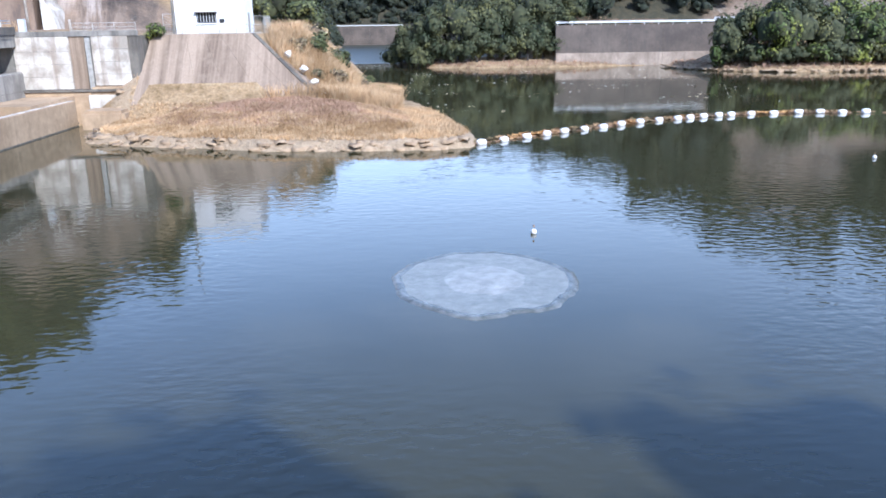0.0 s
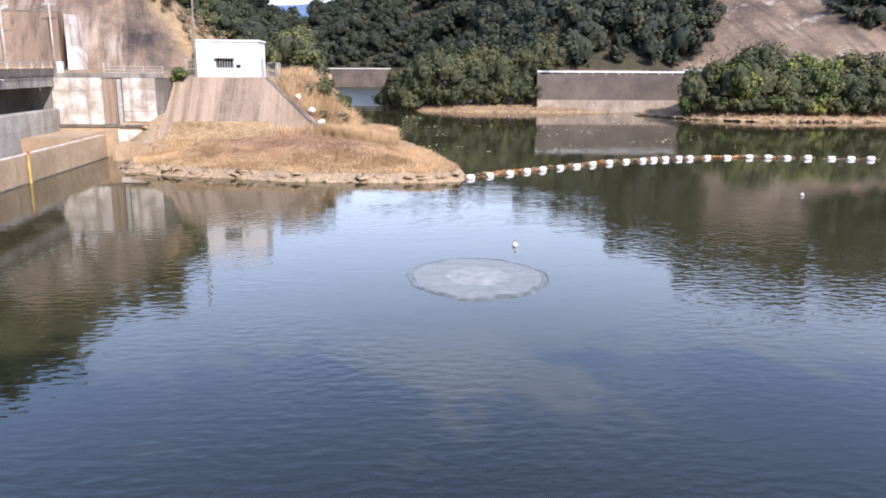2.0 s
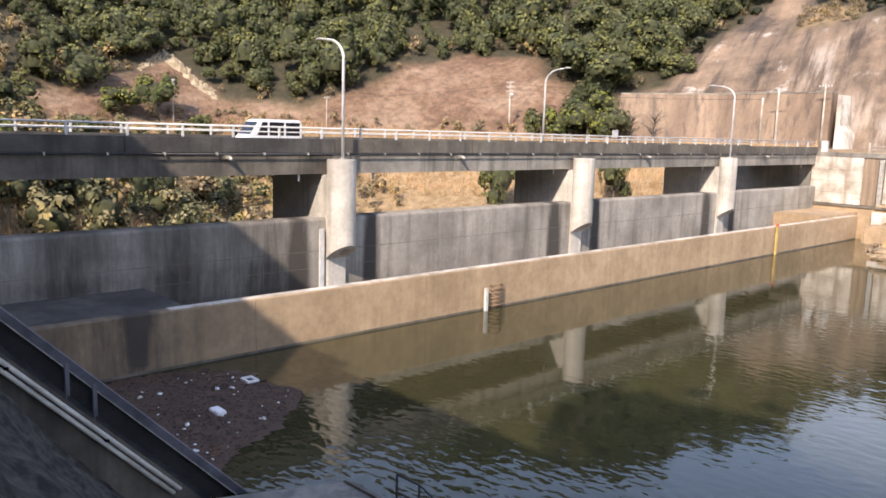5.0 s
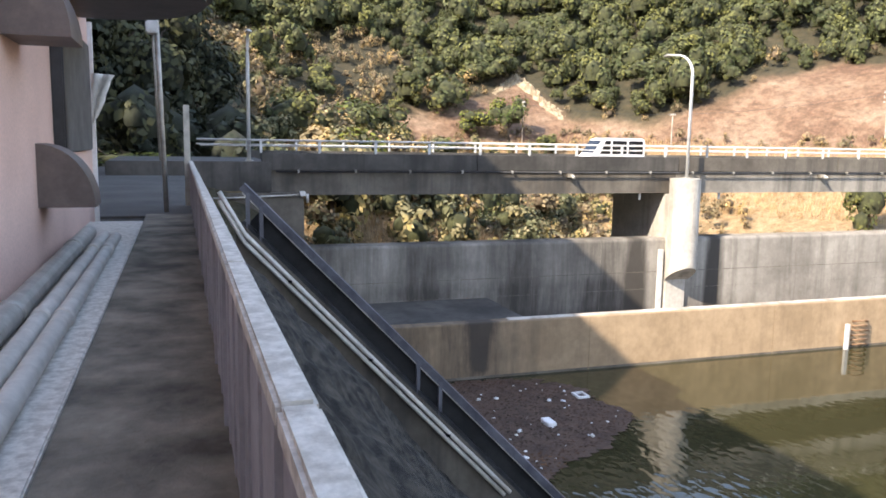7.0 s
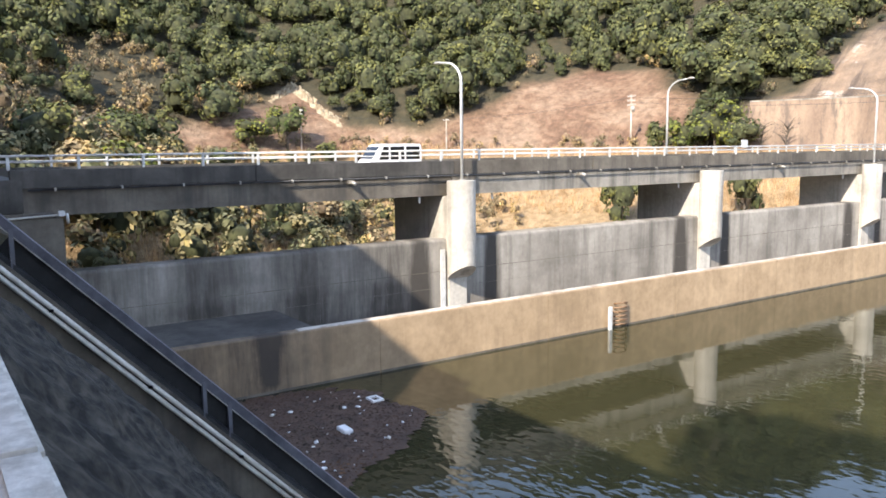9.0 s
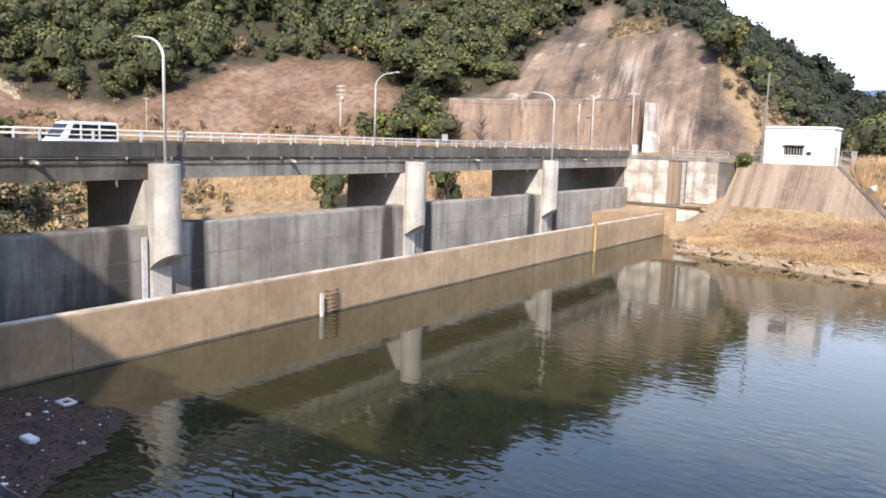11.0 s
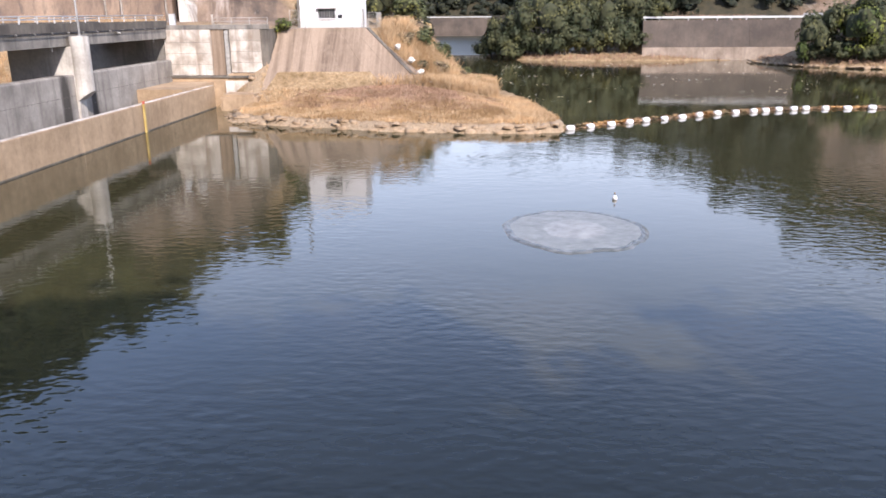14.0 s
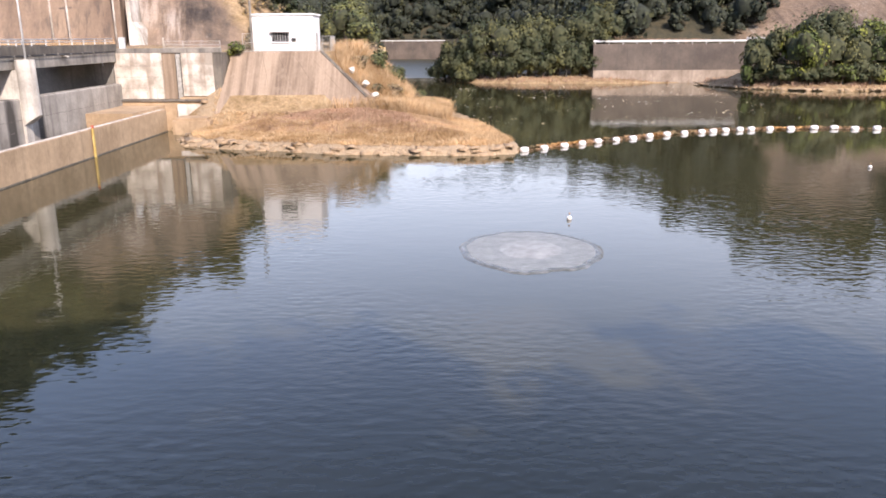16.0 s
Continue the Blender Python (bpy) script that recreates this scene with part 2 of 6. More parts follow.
BUSH_BANK = [(54, 168), (53.5, 162), (56, 155), (59, 150), (66, 145), (73.6, 143), (84, 143.5), (94, 143.5), (115, 141), (160, 135), (300, 110), (300, 150), (100, 165), (72, 172)]
# mostly unseen hill, added and sized to shade the road and dam crest
HILL_BACK_SHADE = [(-150, -8), (-100, -9), (-64, -10.5), (-30, -18), (36, -34), (40, -140), (-150, -140)]
# unseen ridge, added so that its shadow falls over the near water
SHADE_RIDGE = [(-3, -11), (70, -11), (80, -70), (0, -70)]
DAM_TOP = [(-80, -140), (-80, 0), (-36, 3), (-34, -3), (300, -3), (300, -140)]


def land(X, Y):
    """Height of the ground, in metres above the water."""
    rough = wobble(X, Y, 14, 1.0) + 0.5 * wobble(X, Y, 5, 2.0)
    z = np.full(X.shape, -5.0) + 0.3 * rough
    d = sdist(HILL_LEFT, X, Y) + 2.0 * wobble(X, Y, 22, 0.5)
    steep = 0.72 + 0.45 * np.maximum(smooth(-80, -50, X) * smooth(165, 130, Y), 0.85 * smooth(140, 200, Y))
    top = 95 - 30 * smooth(160, 300, Y)
    up = 9 + top * (1 - np.exp(-np.maximum(d, 0) * steep / top))
    up = up + 0.28 * np.clip(d - 45, 0, 90) * smooth(0.42, 0.68, np.arctan2(-X, Y))
    bench = 6 - 3 * smooth(120, 145, Y)
    down = 9 + (d + bench) * (0.42 + 1.2 * smooth(112, 140, Y))
    zl = np.where(d > 0, up, np.where(d > -bench, 9.0, down)) + rough * (0.3 + 0.02 * np.clip(d, 0, 60))
    z = np.maximum(z, np.where(zl > -9, zl, -9))
    d = sdist(HILL_RIGHT, X, Y)
    up = 8.7 + 80 * (1 - np.exp(-np.maximum(d, 0) * 0.8 / 80))
    zr = np.where(d > 0, up, np.where(d > -6, 8.7, 8.7 + (d + 6) * 4.0)) + rough * 0.03 * np.clip(d, 0, 80)
    z = np.maximum(z, zr)
    d = sdist(PENINSULA, X, Y) + 0.35 * wobble(X, Y, 2.2, 3.0)
    zp = np.where(d > 0, 0.75 * smooth(0, 0.9, d) + 1.7 * smooth(1, 15, d) * smooth(-30, -21, X), d * 0.8) + 0.12 * wobble(X, Y, 1.6, 4.0) * smooth(0, 2, d)
    z = np.maximum(z, zp)
    d = sdist(PLATFORM, X, Y)
    z = np.maximum(z, 8.4 + np.minimum(d, 0) * 1.0)
    d = sdist(ISLAND, X, Y) + 0.5 * wobble(X, Y, 4, 6.0)
    z = np.maximum(z, np.where(d > 0, 0.6 * smooth(0, 1.5, d) + 1.2 * smooth(1, 8, d), d * 0.8))
    d = sdist(BUSH_BANK, X, Y) + 0.6 * wobble(X, Y, 4, 7.0)
    z = np.maximum(z, np.where(d > 0, 1.0 * smooth(0, 1.5, d) + 6.0 * smooth(3, 14, d), d * 0.8))
    d = sdist(HILL_BACK_SHADE, X, Y)
    z = np.maximum(z, np.where(d > 0, 8.2 + 62 * (1 - np.exp(-np.maximum(d, 0) * 1.7 / 62)), -9))
    d = sdist(SHADE_RIDGE, X, Y)
    z = np.maximum(z, np.where(d > 0, 8.2 + 37 * (1 - np.exp(-np.maximum(d, 0) * 3.2 / 37)), -9))
    d = sdist(DAM_TOP, X, Y)
    z = np.maximum(z, 8.2 + np.minimum(d, 0) * 1.2)
    return z


def spread(spans):
    """Grid lines: (start, end, step) one after the other."""
    out = []
    for a, b, s in spans:
        out += list(np.arange(a, b, s))
    return np.array(out)


gx = spread([(-2600, -400, 200), (-400, -160, 6), (-160, -44, 2.5), (-44, 12, 0.8), (12, 120, 2.0), (120, 400, 7), (400, 2601, 200)])
gy = spread([(-2600, -140, 200), (-140, 0, 4), (0, 62, 2.5), (62, 100, 0.8), (100, 200, 1.6), (200, 420, 4), (420, 900, 10), (900, 2601, 200)])
GX, GY = np.meshgrid(gx, gy)
GZ = land(GX, GY)
nx, ny = len(gx), len(gy)
quads = (np.arange(ny - 1)[:, None] * nx + np.arange(nx - 1)[None, :]).ravel()
quads = np.stack([quads, quads + 1, quads + nx + 1, quads + nx], 1)
ground = mesh_ob("ground", np.stack([GX.ravel(), GY.ravel(), GZ.ravel()], 1).tolist(), quads.tolist(), None, None, True)
tagged(ground, "valley ground of dry grass, bare red soil and forest floor", "ground", "", "structure")


def ground_material():
    m, n, l, b = material("ground_cover", 0.95)
    big = noise_tex(n, l, 0.09, 6, 0.65)
    mid = noise_tex(n, l, 0.7, 6, 0.7)
    fine = noise_tex(n, l, 4.0, 6, 0.75)
    soil = ramp(n, l, big, [(0.38, (0.15, 0.086, 0.052)), (0.5, (0.215, 0.135, 0.085)), (0.62, (0.275, 0.19, 0.128))])
    soil = mix(n, l, 1.0, soil, ramp(n, l, mid, [(0.36, (0.6, 0.58, 0.55)), (0.64, (1.2, 1.2, 1.2))]), "MULTIPLY")
    soil = mix(n, l, 1.0, soil, ramp(n, l, fine, [(0.36, (0.72, 0.72, 0.7)), (0.6, (1.1, 1.1, 1.1))]), "MULTIPLY")
    grass = ramp(n, l, mid, [(0.3, (0.17, 0.11, 0.045)), (0.52, (0.34, 0.235, 0.125)), (0.75, (0.44, 0.335, 0.20))])
    grass = mix(n, l, 1.0, grass, ramp(n, l, fine, [(0.3, (0.55, 0.55, 0.5)), (0.7, (1.2, 1.2, 1.2))]), "MULTIPLY")
    floor_ = ramp(n, l, mid, [(0.3, (0.022, 0.023, 0.011)), (0.7, (0.065, 0.052, 0.026))])
    def mask(name):
        a = n.new("ShaderNodeAttribute")
        a.attribute_name = name
        return a.outputs["Fac"]
    col = mix(n, l, mask("dry_grass"), floor_, grass)
    col = mix(n, l, mask("bare_soil"), col, soil)
    tcg = n.new("ShaderNodeTexCoord")
    along = n.new("ShaderNodeVectorMath")
    along.operation = "DOT_PRODUCT"
    along.inputs[1].default_value = (0.97, 0.22, 0.0)
    sp = n.new("ShaderNodeSeparateXYZ")
    l.new(tcg.outputs["Object"], along.inputs[0])
    l.new(tcg.outputs["Object"], sp.inputs[0])
    cb = n.new("ShaderNodeCombineXYZ")
    l.new(along.outputs["Value"], cb.inputs["X"])
    drop = n.new("ShaderNodeMath")
    drop.operation = "MULTIPLY"
    drop.inputs[1].default_value = 0.16
    l.new(sp.outputs["Z"], drop.inputs[0])
    l.new(drop.outputs[0], cb.inputs["Y"])
    st = n.new("ShaderNodeTexNoise")
    st.inputs["Scale"].default_value, st.inputs["Detail"].default_value, st.inputs["Roughness"].default_value = 0.3, 7, 0.72
    l.new(cb.outputs[0], st.inputs["Vector"])
    streak = st.outputs["Fac"]
    rock = ramp(n, l, noise_tex(n, l, 0.085, 7, 0.68), [(0.35, (0.07, 0.056, 0.045)), (0.44, (0.15, 0.112, 0.08)), (0.54, (0.215, 0.158, 0.112)), (0.65, (0.30, 0.225, 0.16))])
    rock = mix(n, l, 1.0, rock, ramp(n, l, streak, [(0.38, (0.42, 0.42, 0.44)), (0.48, (0.95, 0.93, 0.9)), (0.62, (1.25, 1.18, 1.1))]), "MULTIPLY")
    lime = mix(n, l, 1.0, ramp(n, l, noise_tex(n, l, 0.11, 6, 0.7), [(0.57, (0, 0, 0)), (0.63, (0.8, 0.8, 0.8))]), ramp(n, l, streak, [(0.44, (0, 0, 0)), (0.56, (1, 1, 1))]), "MULTIPLY")
    rock = mix(n, l, lime, rock, (0.50, 0.45, 0.38))
    rock = mix(n, l, 1.0, rock, ramp(n, l, fine, [(0.3, (0.75, 0.75, 0.75)), (0.7, (1.15, 1.15, 1.15))]), "MULTIPLY")
    rock = mix(n, l, mix(n, l, 1.0, mask("dark_rock"), ramp(n, l, noise_tex(n, l, 0.16, 6, 0.7), [(0.42, (0, 0, 0)), (0.58, (0.8, 0.8, 0.8))]), "MULTIPLY"), rock, mix(n, l, 1.0, rock, (0.42, 0.43, 0.46), "MULTIPLY"))
    drip = mix(n, l, 1.0, mask("lime_drips"), ramp(n, l, streak, [(0.47, (0, 0, 0)), (0.56, (0.7, 0.7, 0.7))]), "MULTIPLY")
    rock = mix(n, l, drip, rock, (0.46, 0.40, 0.335))
    col = mix(n, l, mask("cut_rock"), col, rock)
    bank = ramp(n, l, fine, [(0.3, (0.22, 0.155, 0.09)), (0.55, (0.36, 0.27, 0.165)), (0.75, (0.45, 0.355, 0.235))])
    col = mix(n, l, mask("pale_bank"), col, bank)
    l.new(col, b.inputs["Base Color"])
    bump(n, l, b, mid, 1.0, 0.6)
    return m


ground.data.materials.append(ground_material())
BARE_AREAS = [[(-126, 30), (-149.3, 36), (-149.8, 49.9), (-157.3, 62.4), (-163.8, 70.9), (-151.2, 73.9), (-143.3, 76.4), (-131.2, 84.3), (-126.3, 93.1),
               (-126.7, 107.2), (-122.4, 119), (-106.8, 122.9), (-97.7, 119.2), (-91.4, 117.5), (-78, 106), (-98, 95), (-134, 67), (-134, 40)]]
CUT_AREAS = [[(-84, 120), (-75.4, 124.1), (-75.9, 136.5), (-76.9, 152), (-70.2, 162), (-53.2, 143.9), (-41.5, 132.3), (-35.2, 124.9), (-28.5, 120.9),
              (-26.5, 110), (-60, 109), (-80, 104)]]
RIGHT_CUT = [[(66.2, 182.3), (73.8, 187.4), (83.1, 196), (90, 215), (112, 205), (103.6, 182), (118, 171), (110, 152), (66, 178)]]
DRY_FLANK = [(-37, 124), (-28, 112), (-24, 108), (-19, 122), (-25, 138), (-36, 132)]
CUT_GRASS = [[(-66, 150), (-60, 152), (-50, 143), (-52, 138), (-62, 142)]]


def soft_mask(polys, X, Y, edge, rag):
    out = np.zeros(X.shape)
    for p in polys:
        out = np.maximum(out, smooth(-edge, edge, sdist(p, X, Y) + rag * wobble(X, Y, 5, 9.0)))
    return out


bare = np.maximum(soft_mask(BARE_AREAS, GX, GY, 2, 2.0), 0.45 * soft_mask(RIGHT_CUT, GX, GY, 2, 2.0))
cut = soft_mask(CUT_AREAS, GX, GY, 1.0, 0.8)
dl = sdist(HILL_LEFT, GX, GY)
grass = np.maximum(np.maximum(smooth(8, 2, dl) * (GX < -36) * (GY < 165), soft_mask([DRY_FLANK], GX, GY, 1.5, 1.5)), ((GZ < np.where(GY > 165, 3.0, 9.5)) & (GX > -40) & (GY > 60)) * 1.0)
cut = np.maximum(cut, 0.75 * soft_mask(RIGHT_CUT, GX, GY, 2, 2.0))
cut = cut * (1 - 0.9 * soft_mask(CUT_GRASS, GX, GY, 1.5, 1.5))
grass = np.maximum(grass, soft_mask(CUT_GRASS, GX, GY, 1.5, 1.5))
dp = sdist(PENINSULA, GX, GY)
pale = smooth(2.2, 1.2, dp + 0.6 * wobble(GX, GY, 1.5, 8.0)) * (dp > -1.5) * (GY < 90)
LIME = [[(-48.7, 124.6), (-42.0, 121.9), (-41.7, 118.9), (-45.3, 118.7)], [(-56.3, 132.9), (-52.7, 134.1), (-48.7, 125.1), (-53.0, 125.5)], [(-39.8, 119.2), (-36.3, 119.2), (-35.4, 117.3), (-39.2, 117.1)]]
DARK_ROCK = [[(-52.8, 137.1), (-42.7, 132.9), (-34.3, 124.2), (-31.6, 119.9), (-36.8, 117.4), (-42.3, 122.8), (-47.6, 125.5)]]
for name, values in (("lime_drips", soft_mask(LIME, GX, GY, 1.2, 0.8)), ("dark_rock", soft_mask(DARK_ROCK, GX, GY, 1.5, 1.2)), ("pale_bank", pale), ("bare_soil", bare), ("cut_rock", cut), ("dry_grass", grass)):
    at = ground.data.attributes.new(name, "FLOAT", "POINT")
    at.data.foreach_set("value", values.ravel().astype(np.float32))

# ---- water ----
def water_material():
    m, n, l, b = material("reservoir_water", 0.05)
    b.inputs["IOR"].default_value = 1.42
    murk = noise_tex(n, l, 0.03, 4, 0.5)
    l.new(ramp(n, l, murk, [(0.35, (0.032, 0.0305, 0.014)), (0.65, (0.04, 0.037, 0.017))]), b.inputs["Base Color"])
    chop = noise_tex(n, l, 1.0, 1.5, 0.45, (1.7, 2.7, 1.0))
    swell = noise_tex(n, l, 1.0, 2, 0.5, (0.5, 0.8, 1.0))
    tcw = n.new("ShaderNodeTexCoord")
    spw = n.new("ShaderNodeSeparateXYZ")
    l.new(tcw.outputs["Object"], spw.inputs[0])

    def math_(op, a, b_):
        k = n.new("ShaderNodeMath")
        k.operation = op
        for sock, v in zip(k.inputs, (a, b_)):
            if isinstance(v, (int, float)):
                sock.default_value = v
            else:
                l.new(v, sock)
        return k.outputs[0]

    def between(v, a, b_, lo, hi):
        k = n.new("ShaderNodeMapRange")
        for name, q_ in (("From Min", a), ("From Max", b_), ("To Min", lo), ("To Max", hi)):
            k.inputs[name].default_value = q_
        l.new(v, k.inputs["Value"])
        return k.outputs[0]

    X, Y = spw.outputs["X"], spw.outputs["Y"]
    patch = ramp(n, l, noise_tex(n, l, 0.07, 4, 0.6), [(0.42, (0.35, 0.35, 0.35)), (0.6, (1, 1, 1))])
    # ripples run out from the boil, the foot of the dam is choppy, and the wind ruffles the open reach past the island
    away = n.new("ShaderNodeVectorMath")
    away.operation = "DISTANCE"
    away.inputs[1].default_value = (4.3, 36.5, 0.0)
    l.new(tcw.outputs["Object"], away.inputs[0])
    r_ = away.outputs["Value"]
    rings = math_("MULTIPLY", math_("MULTIPLY", between(r_, 8, 11.5, 0, 1.0), between(r_, 20, 44, 1, 0)), between(X, -20, -6, 0.1, 1))
    foot = math_("MULTIPLY", between(Y, 14, 21, 1.0, 0.0), between(X, 2, -10, 0.35, 1.0))
    amp = math_("ADD", math_("MULTIPLY", math_("ADD", math_("MULTIPLY", rings, 0.7), 0.17), patch), math_("MULTIPLY", foot, 0.75))
    amp = math_("MULTIPLY", amp, between(Y, 192, 205, 1.0, 9.0))
    l.new(between(Y, 192, 205, 0.035, 0.42), b.inputs["Roughness"])
    height = math_("ADD", math_("MULTIPLY", chop, amp), math_("MULTIPLY", swell, 0.2))
    bump(n, l, b, height, 0.27, 0.085)
    return m


WATER = water_material()
water = mesh_ob("water", [(-30.2, -1, 0), (600, -1, 0), (600, 800, 0), (-120, 800, 0), (-120, 92, 0), (-30.2, 92, 0)], [(0, 1, 2, 3, 4, 5)], WATER)
tagged(water, "calm murky green reservoir water mirroring the sky", "water", "", "structure")

# ---- woods ----
def one_in(poly, x, y):
    return float(sdist(poly, np.array([x]), np.array([y]))[0])


def leaf_material(name, dark, mid_, light, patches=((0.5, 0.6, 0.55), (1.5, 1.35, 0.95))):
    m, n, l, b = material(name, 0.7)
    g = n.new("ShaderNodeNewGeometry")
    col = ramp(n, l, g.outputs["Random Per Island"], [(0.0, dark), (0.3, mid_), (0.8, mid_), (1.0, light)])
    patch = noise_tex(n, l, 0.2, 3, 0.6)
    tint = ramp(n, l, patch, [(0.40, patches[0]), (0.5, (1, 1, 1)), (0.6, patches[1])])
    l.new(mix(n, l, 1.0, col, tint, "MULTIPLY"), b.inputs["Base Color"])
    b.inputs["Specular IOR Level"].default_value = 0.3
    return m


LEAF = leaf_material("evergreen_leaves", (0.046, 0.053, 0.019), (0.088, 0.097, 0.035), (0.132, 0.136, 0.052), ((0.55, 0.62, 0.6), (1.4, 1.28, 0.95)))
YELLOW_GREEN = leaf_material("yellow_green_brush", (0.10, 0.092, 0.044), (0.19, 0.168, 0.085), (0.29, 0.245, 0.145))
LEAF_DRY = leaf_material("dry_brush_leaves", (0.12, 0.092, 0.05), (0.235, 0.18, 0.10), (0.34, 0.27, 0.16))
LEAF_RIDGE = leaf_material("ridge_forest_leaves", (0.03, 0.037, 0.019), (0.048, 0.056, 0.028), (0.072, 0.08, 0.04))
LEAF_FAR = leaf_material("far_forest_leaves", (0.022, 0.027, 0.016), (0.034, 0.04, 0.023), (0.05, 0.056, 0.03))
# crown cores: the shade between the leaves, put into a darker colour
SHADE = two_tone("inner_leaf_shade", (0.026, 0.029, 0.011), (0.056, 0.06, 0.022), 1.2, 3.0, 0.95, relief=0.9)
SHADE_FAR = two_tone("inner_far_leaf_shade", (0.012, 0.015, 0.008), (0.026, 0.031, 0.016), 1.2, 3.0, 0.95, relief=0.9)
SHADE_DRY = two_tone("inner_twig_shade", (0.07, 0.052, 0.03), (0.14, 0.10, 0.058), 1.2, 5.0, 0.95, relief=0.9)
BARK = two_tone("bark", (0.05, 0.04, 0.03), (0.13, 0.11, 0.085), 3.0, 14.0, 0.95)


def crown_template(rng, cards, lobes, card, core=0.84, ring=7):
    """Leaf clumps on a few overlapping lobes round the origin, about 1 m in radius: verts and quads."""
    v, f = [], []
    centres = [(Vector((0, 0, 0.1)), 0.75)]
    for _ in range(lobes):
        a = rng.uniform(0, 2 * math.pi)
        h = rng.uniform(-0.45, 0.62)
        out = 0.62 * math.sqrt(max(0.1, 1 - h * h))
        centres.append((Vector((out * math.cos(a), out * math.sin(a), h)), rng.uniform(0.28, 0.5)))
    for i in range(cards):
        c, r = centres[rng.randrange(len(centres))]
        d = Vector((rng.gauss(0, 1), rng.gauss(0, 1), rng.gauss(0.25, 1))).normalized()
        p = c + d * r * rng.uniform(0.86, 1.17)
        if any((p - c2).length < r2 * max(core, 0.72) for c2, r2 in centres):
            continue
        nrm = (d + 0.4 * Vector((rng.gauss(0, 1), rng.gauss(0, 1), rng.gauss(0.4, 1))).normalized()).normalized()
        a = nrm.orthogonal().normalized()
        b = nrm.cross(a)
        t = rng.uniform(0, 6.3)
        a, b = math.cos(t) * a + math.sin(t) * b, math.cos(t) * b - math.sin(t) * a
        s = card * rng.uniform(0.6, 1.35)
        k = len(v)
        v += [p - a * s, p - b * s * 0.62 + nrm * s * 0.2, p + a * s, p + b * s * 0.62 + nrm * s * 0.2]
        f.append((k, k + 1, k + 2, k + 3))
    n_cards = len(f)
    for c, r in centres:
        k = len(v)
        v.append(c + Vector((0, 0, r * core)))
        for lat in (0.5, -0.1, -0.6):
            for j in range(ring):
                a = 2 * math.pi * j / ring
                q = math.sqrt(1 - lat * lat) * r * core * rng.uniform(0.85, 1.1)
                v.append(c + Vector((q * math.cos(a), q * math.sin(a), lat * r * core)))
        for j in range(ring):
            j2 = (j + 1) % ring
            f.append((k, k + 1 + j, k + 1 + j2, k))
            for q in (0, 1):
                f.append((k + 1 + q * ring + j, k + 1 + (q + 1) * ring + j, k + 1 + (q + 1) * ring + j2, k + 1 + q * ring + j2))
    return np.array([tuple(p) for p in v]), np.array(f), np.arange(len(f)) >= n_cards


rng = random.Random(5)
NEAR_CROWNS = [crown_template(rng, 430, 6, 0.1, 0.79, 6) for _ in range(6)]
MID_CROWNS = [crown_template(rng, 260, 4, 0.12, 0.6, 6) for _ in range(5)]
FAR_CROWNS = [crown_template(rng, 215, 4, 0.125, 0.76, 6) for _ in range(6)]
DRY_CROWNS = [crown_template(rng, 150, 3, 0.13, 0.5, 5) for _ in range(5)]
LOW_CROWNS = [crown_template(rng, 110, 3, 0.14, 0.8, 5) for _ in range(5)]


def bulk_mesh(name, pieces, mat, smooth_=False):
    """One mesh from many (verts, quads)."""
    off, vs, fs = 0, [], []
    ms = []
    for v, f, *inner in pieces:
        vs.append(v)
        fs.append(f + off)
        ms.append(inner[0] if inner else np.zeros(len(f), bool))
        off += len(v)
    v, f = np.concatenate(vs), np.concatenate(fs)
    tri = f[:, 0] == f[:, 3]
    counts = np.where(tri, 3, 4)
    flat = np.concatenate([f[:, :3], f[:, 3:]], 1)
    keep = np.ones(flat.shape, bool)
    keep[tri, 3] = False
    me = bpy.data.meshes.new(name)
    me.vertices.add(len(v))
    me.vertices.foreach_set("co", v.ravel().astype(np.float32))
    me.loops.add(int(counts.sum()))
    me.loops.foreach_set("vertex_index", flat[keep].astype(np.int32))
    me.polygons.add(len(f))
    me.polygons.foreach_set("loop_start", np.concatenate([[0], np.cumsum(counts)[:-1]]).astype(np.int32))
    me.materials.append(mat)
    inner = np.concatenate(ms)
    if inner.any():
        # the cores take the painted inner shade
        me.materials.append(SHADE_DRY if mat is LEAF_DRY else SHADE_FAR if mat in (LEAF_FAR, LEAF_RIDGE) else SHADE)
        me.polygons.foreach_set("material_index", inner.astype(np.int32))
    me.update(calc_edges=True)
    return new(name, me)


def place(template, at, radius, tall, turn):
    v, f, inner = template
    c, s = math.cos(turn), math.sin(turn)
    return np.stack([at[0] + radius * (c * v[:, 0] - s * v[:, 1]), at[1] + radius * (s * v[:, 0] + c * v[:, 1]), at[2] + tall * v[:, 2]], 1), f, inner


def woods(name, label, xr, yr, step, size, allowed, templates, mat):
    gx_, gy_ = np.meshgrid(np.arange(*xr, step), np.arange(*yr, step))
    px = gx_.ravel() + np.array([rng.uniform(-0.5, 0.5) for _ in range(gx_.size)]) * step
    py = gy_.ravel() + np.array([rng.uniform(-0.5, 0.5) for _ in range(gx_.size)]) * step
    ok = allowed(px, py)
    px, py = px[ok], py[ok]
    pz = land(px, py)
    pieces = []
    for x, y, z in zip(px, py, pz):
        r = size * (0.5 + 0.95 * rng.random() ** 1.6)
        tall = r * rng.uniform(0.8, 1.25)
        pieces.append(place(rng.choice(templates), (x, y, z + tall * rng.uniform(0.4, 1.5)), r, tall, rng.uniform(0, 6.3)))
    return tagged(bulk_mesh(name, pieces, mat), label, "forest", "", "stuff")


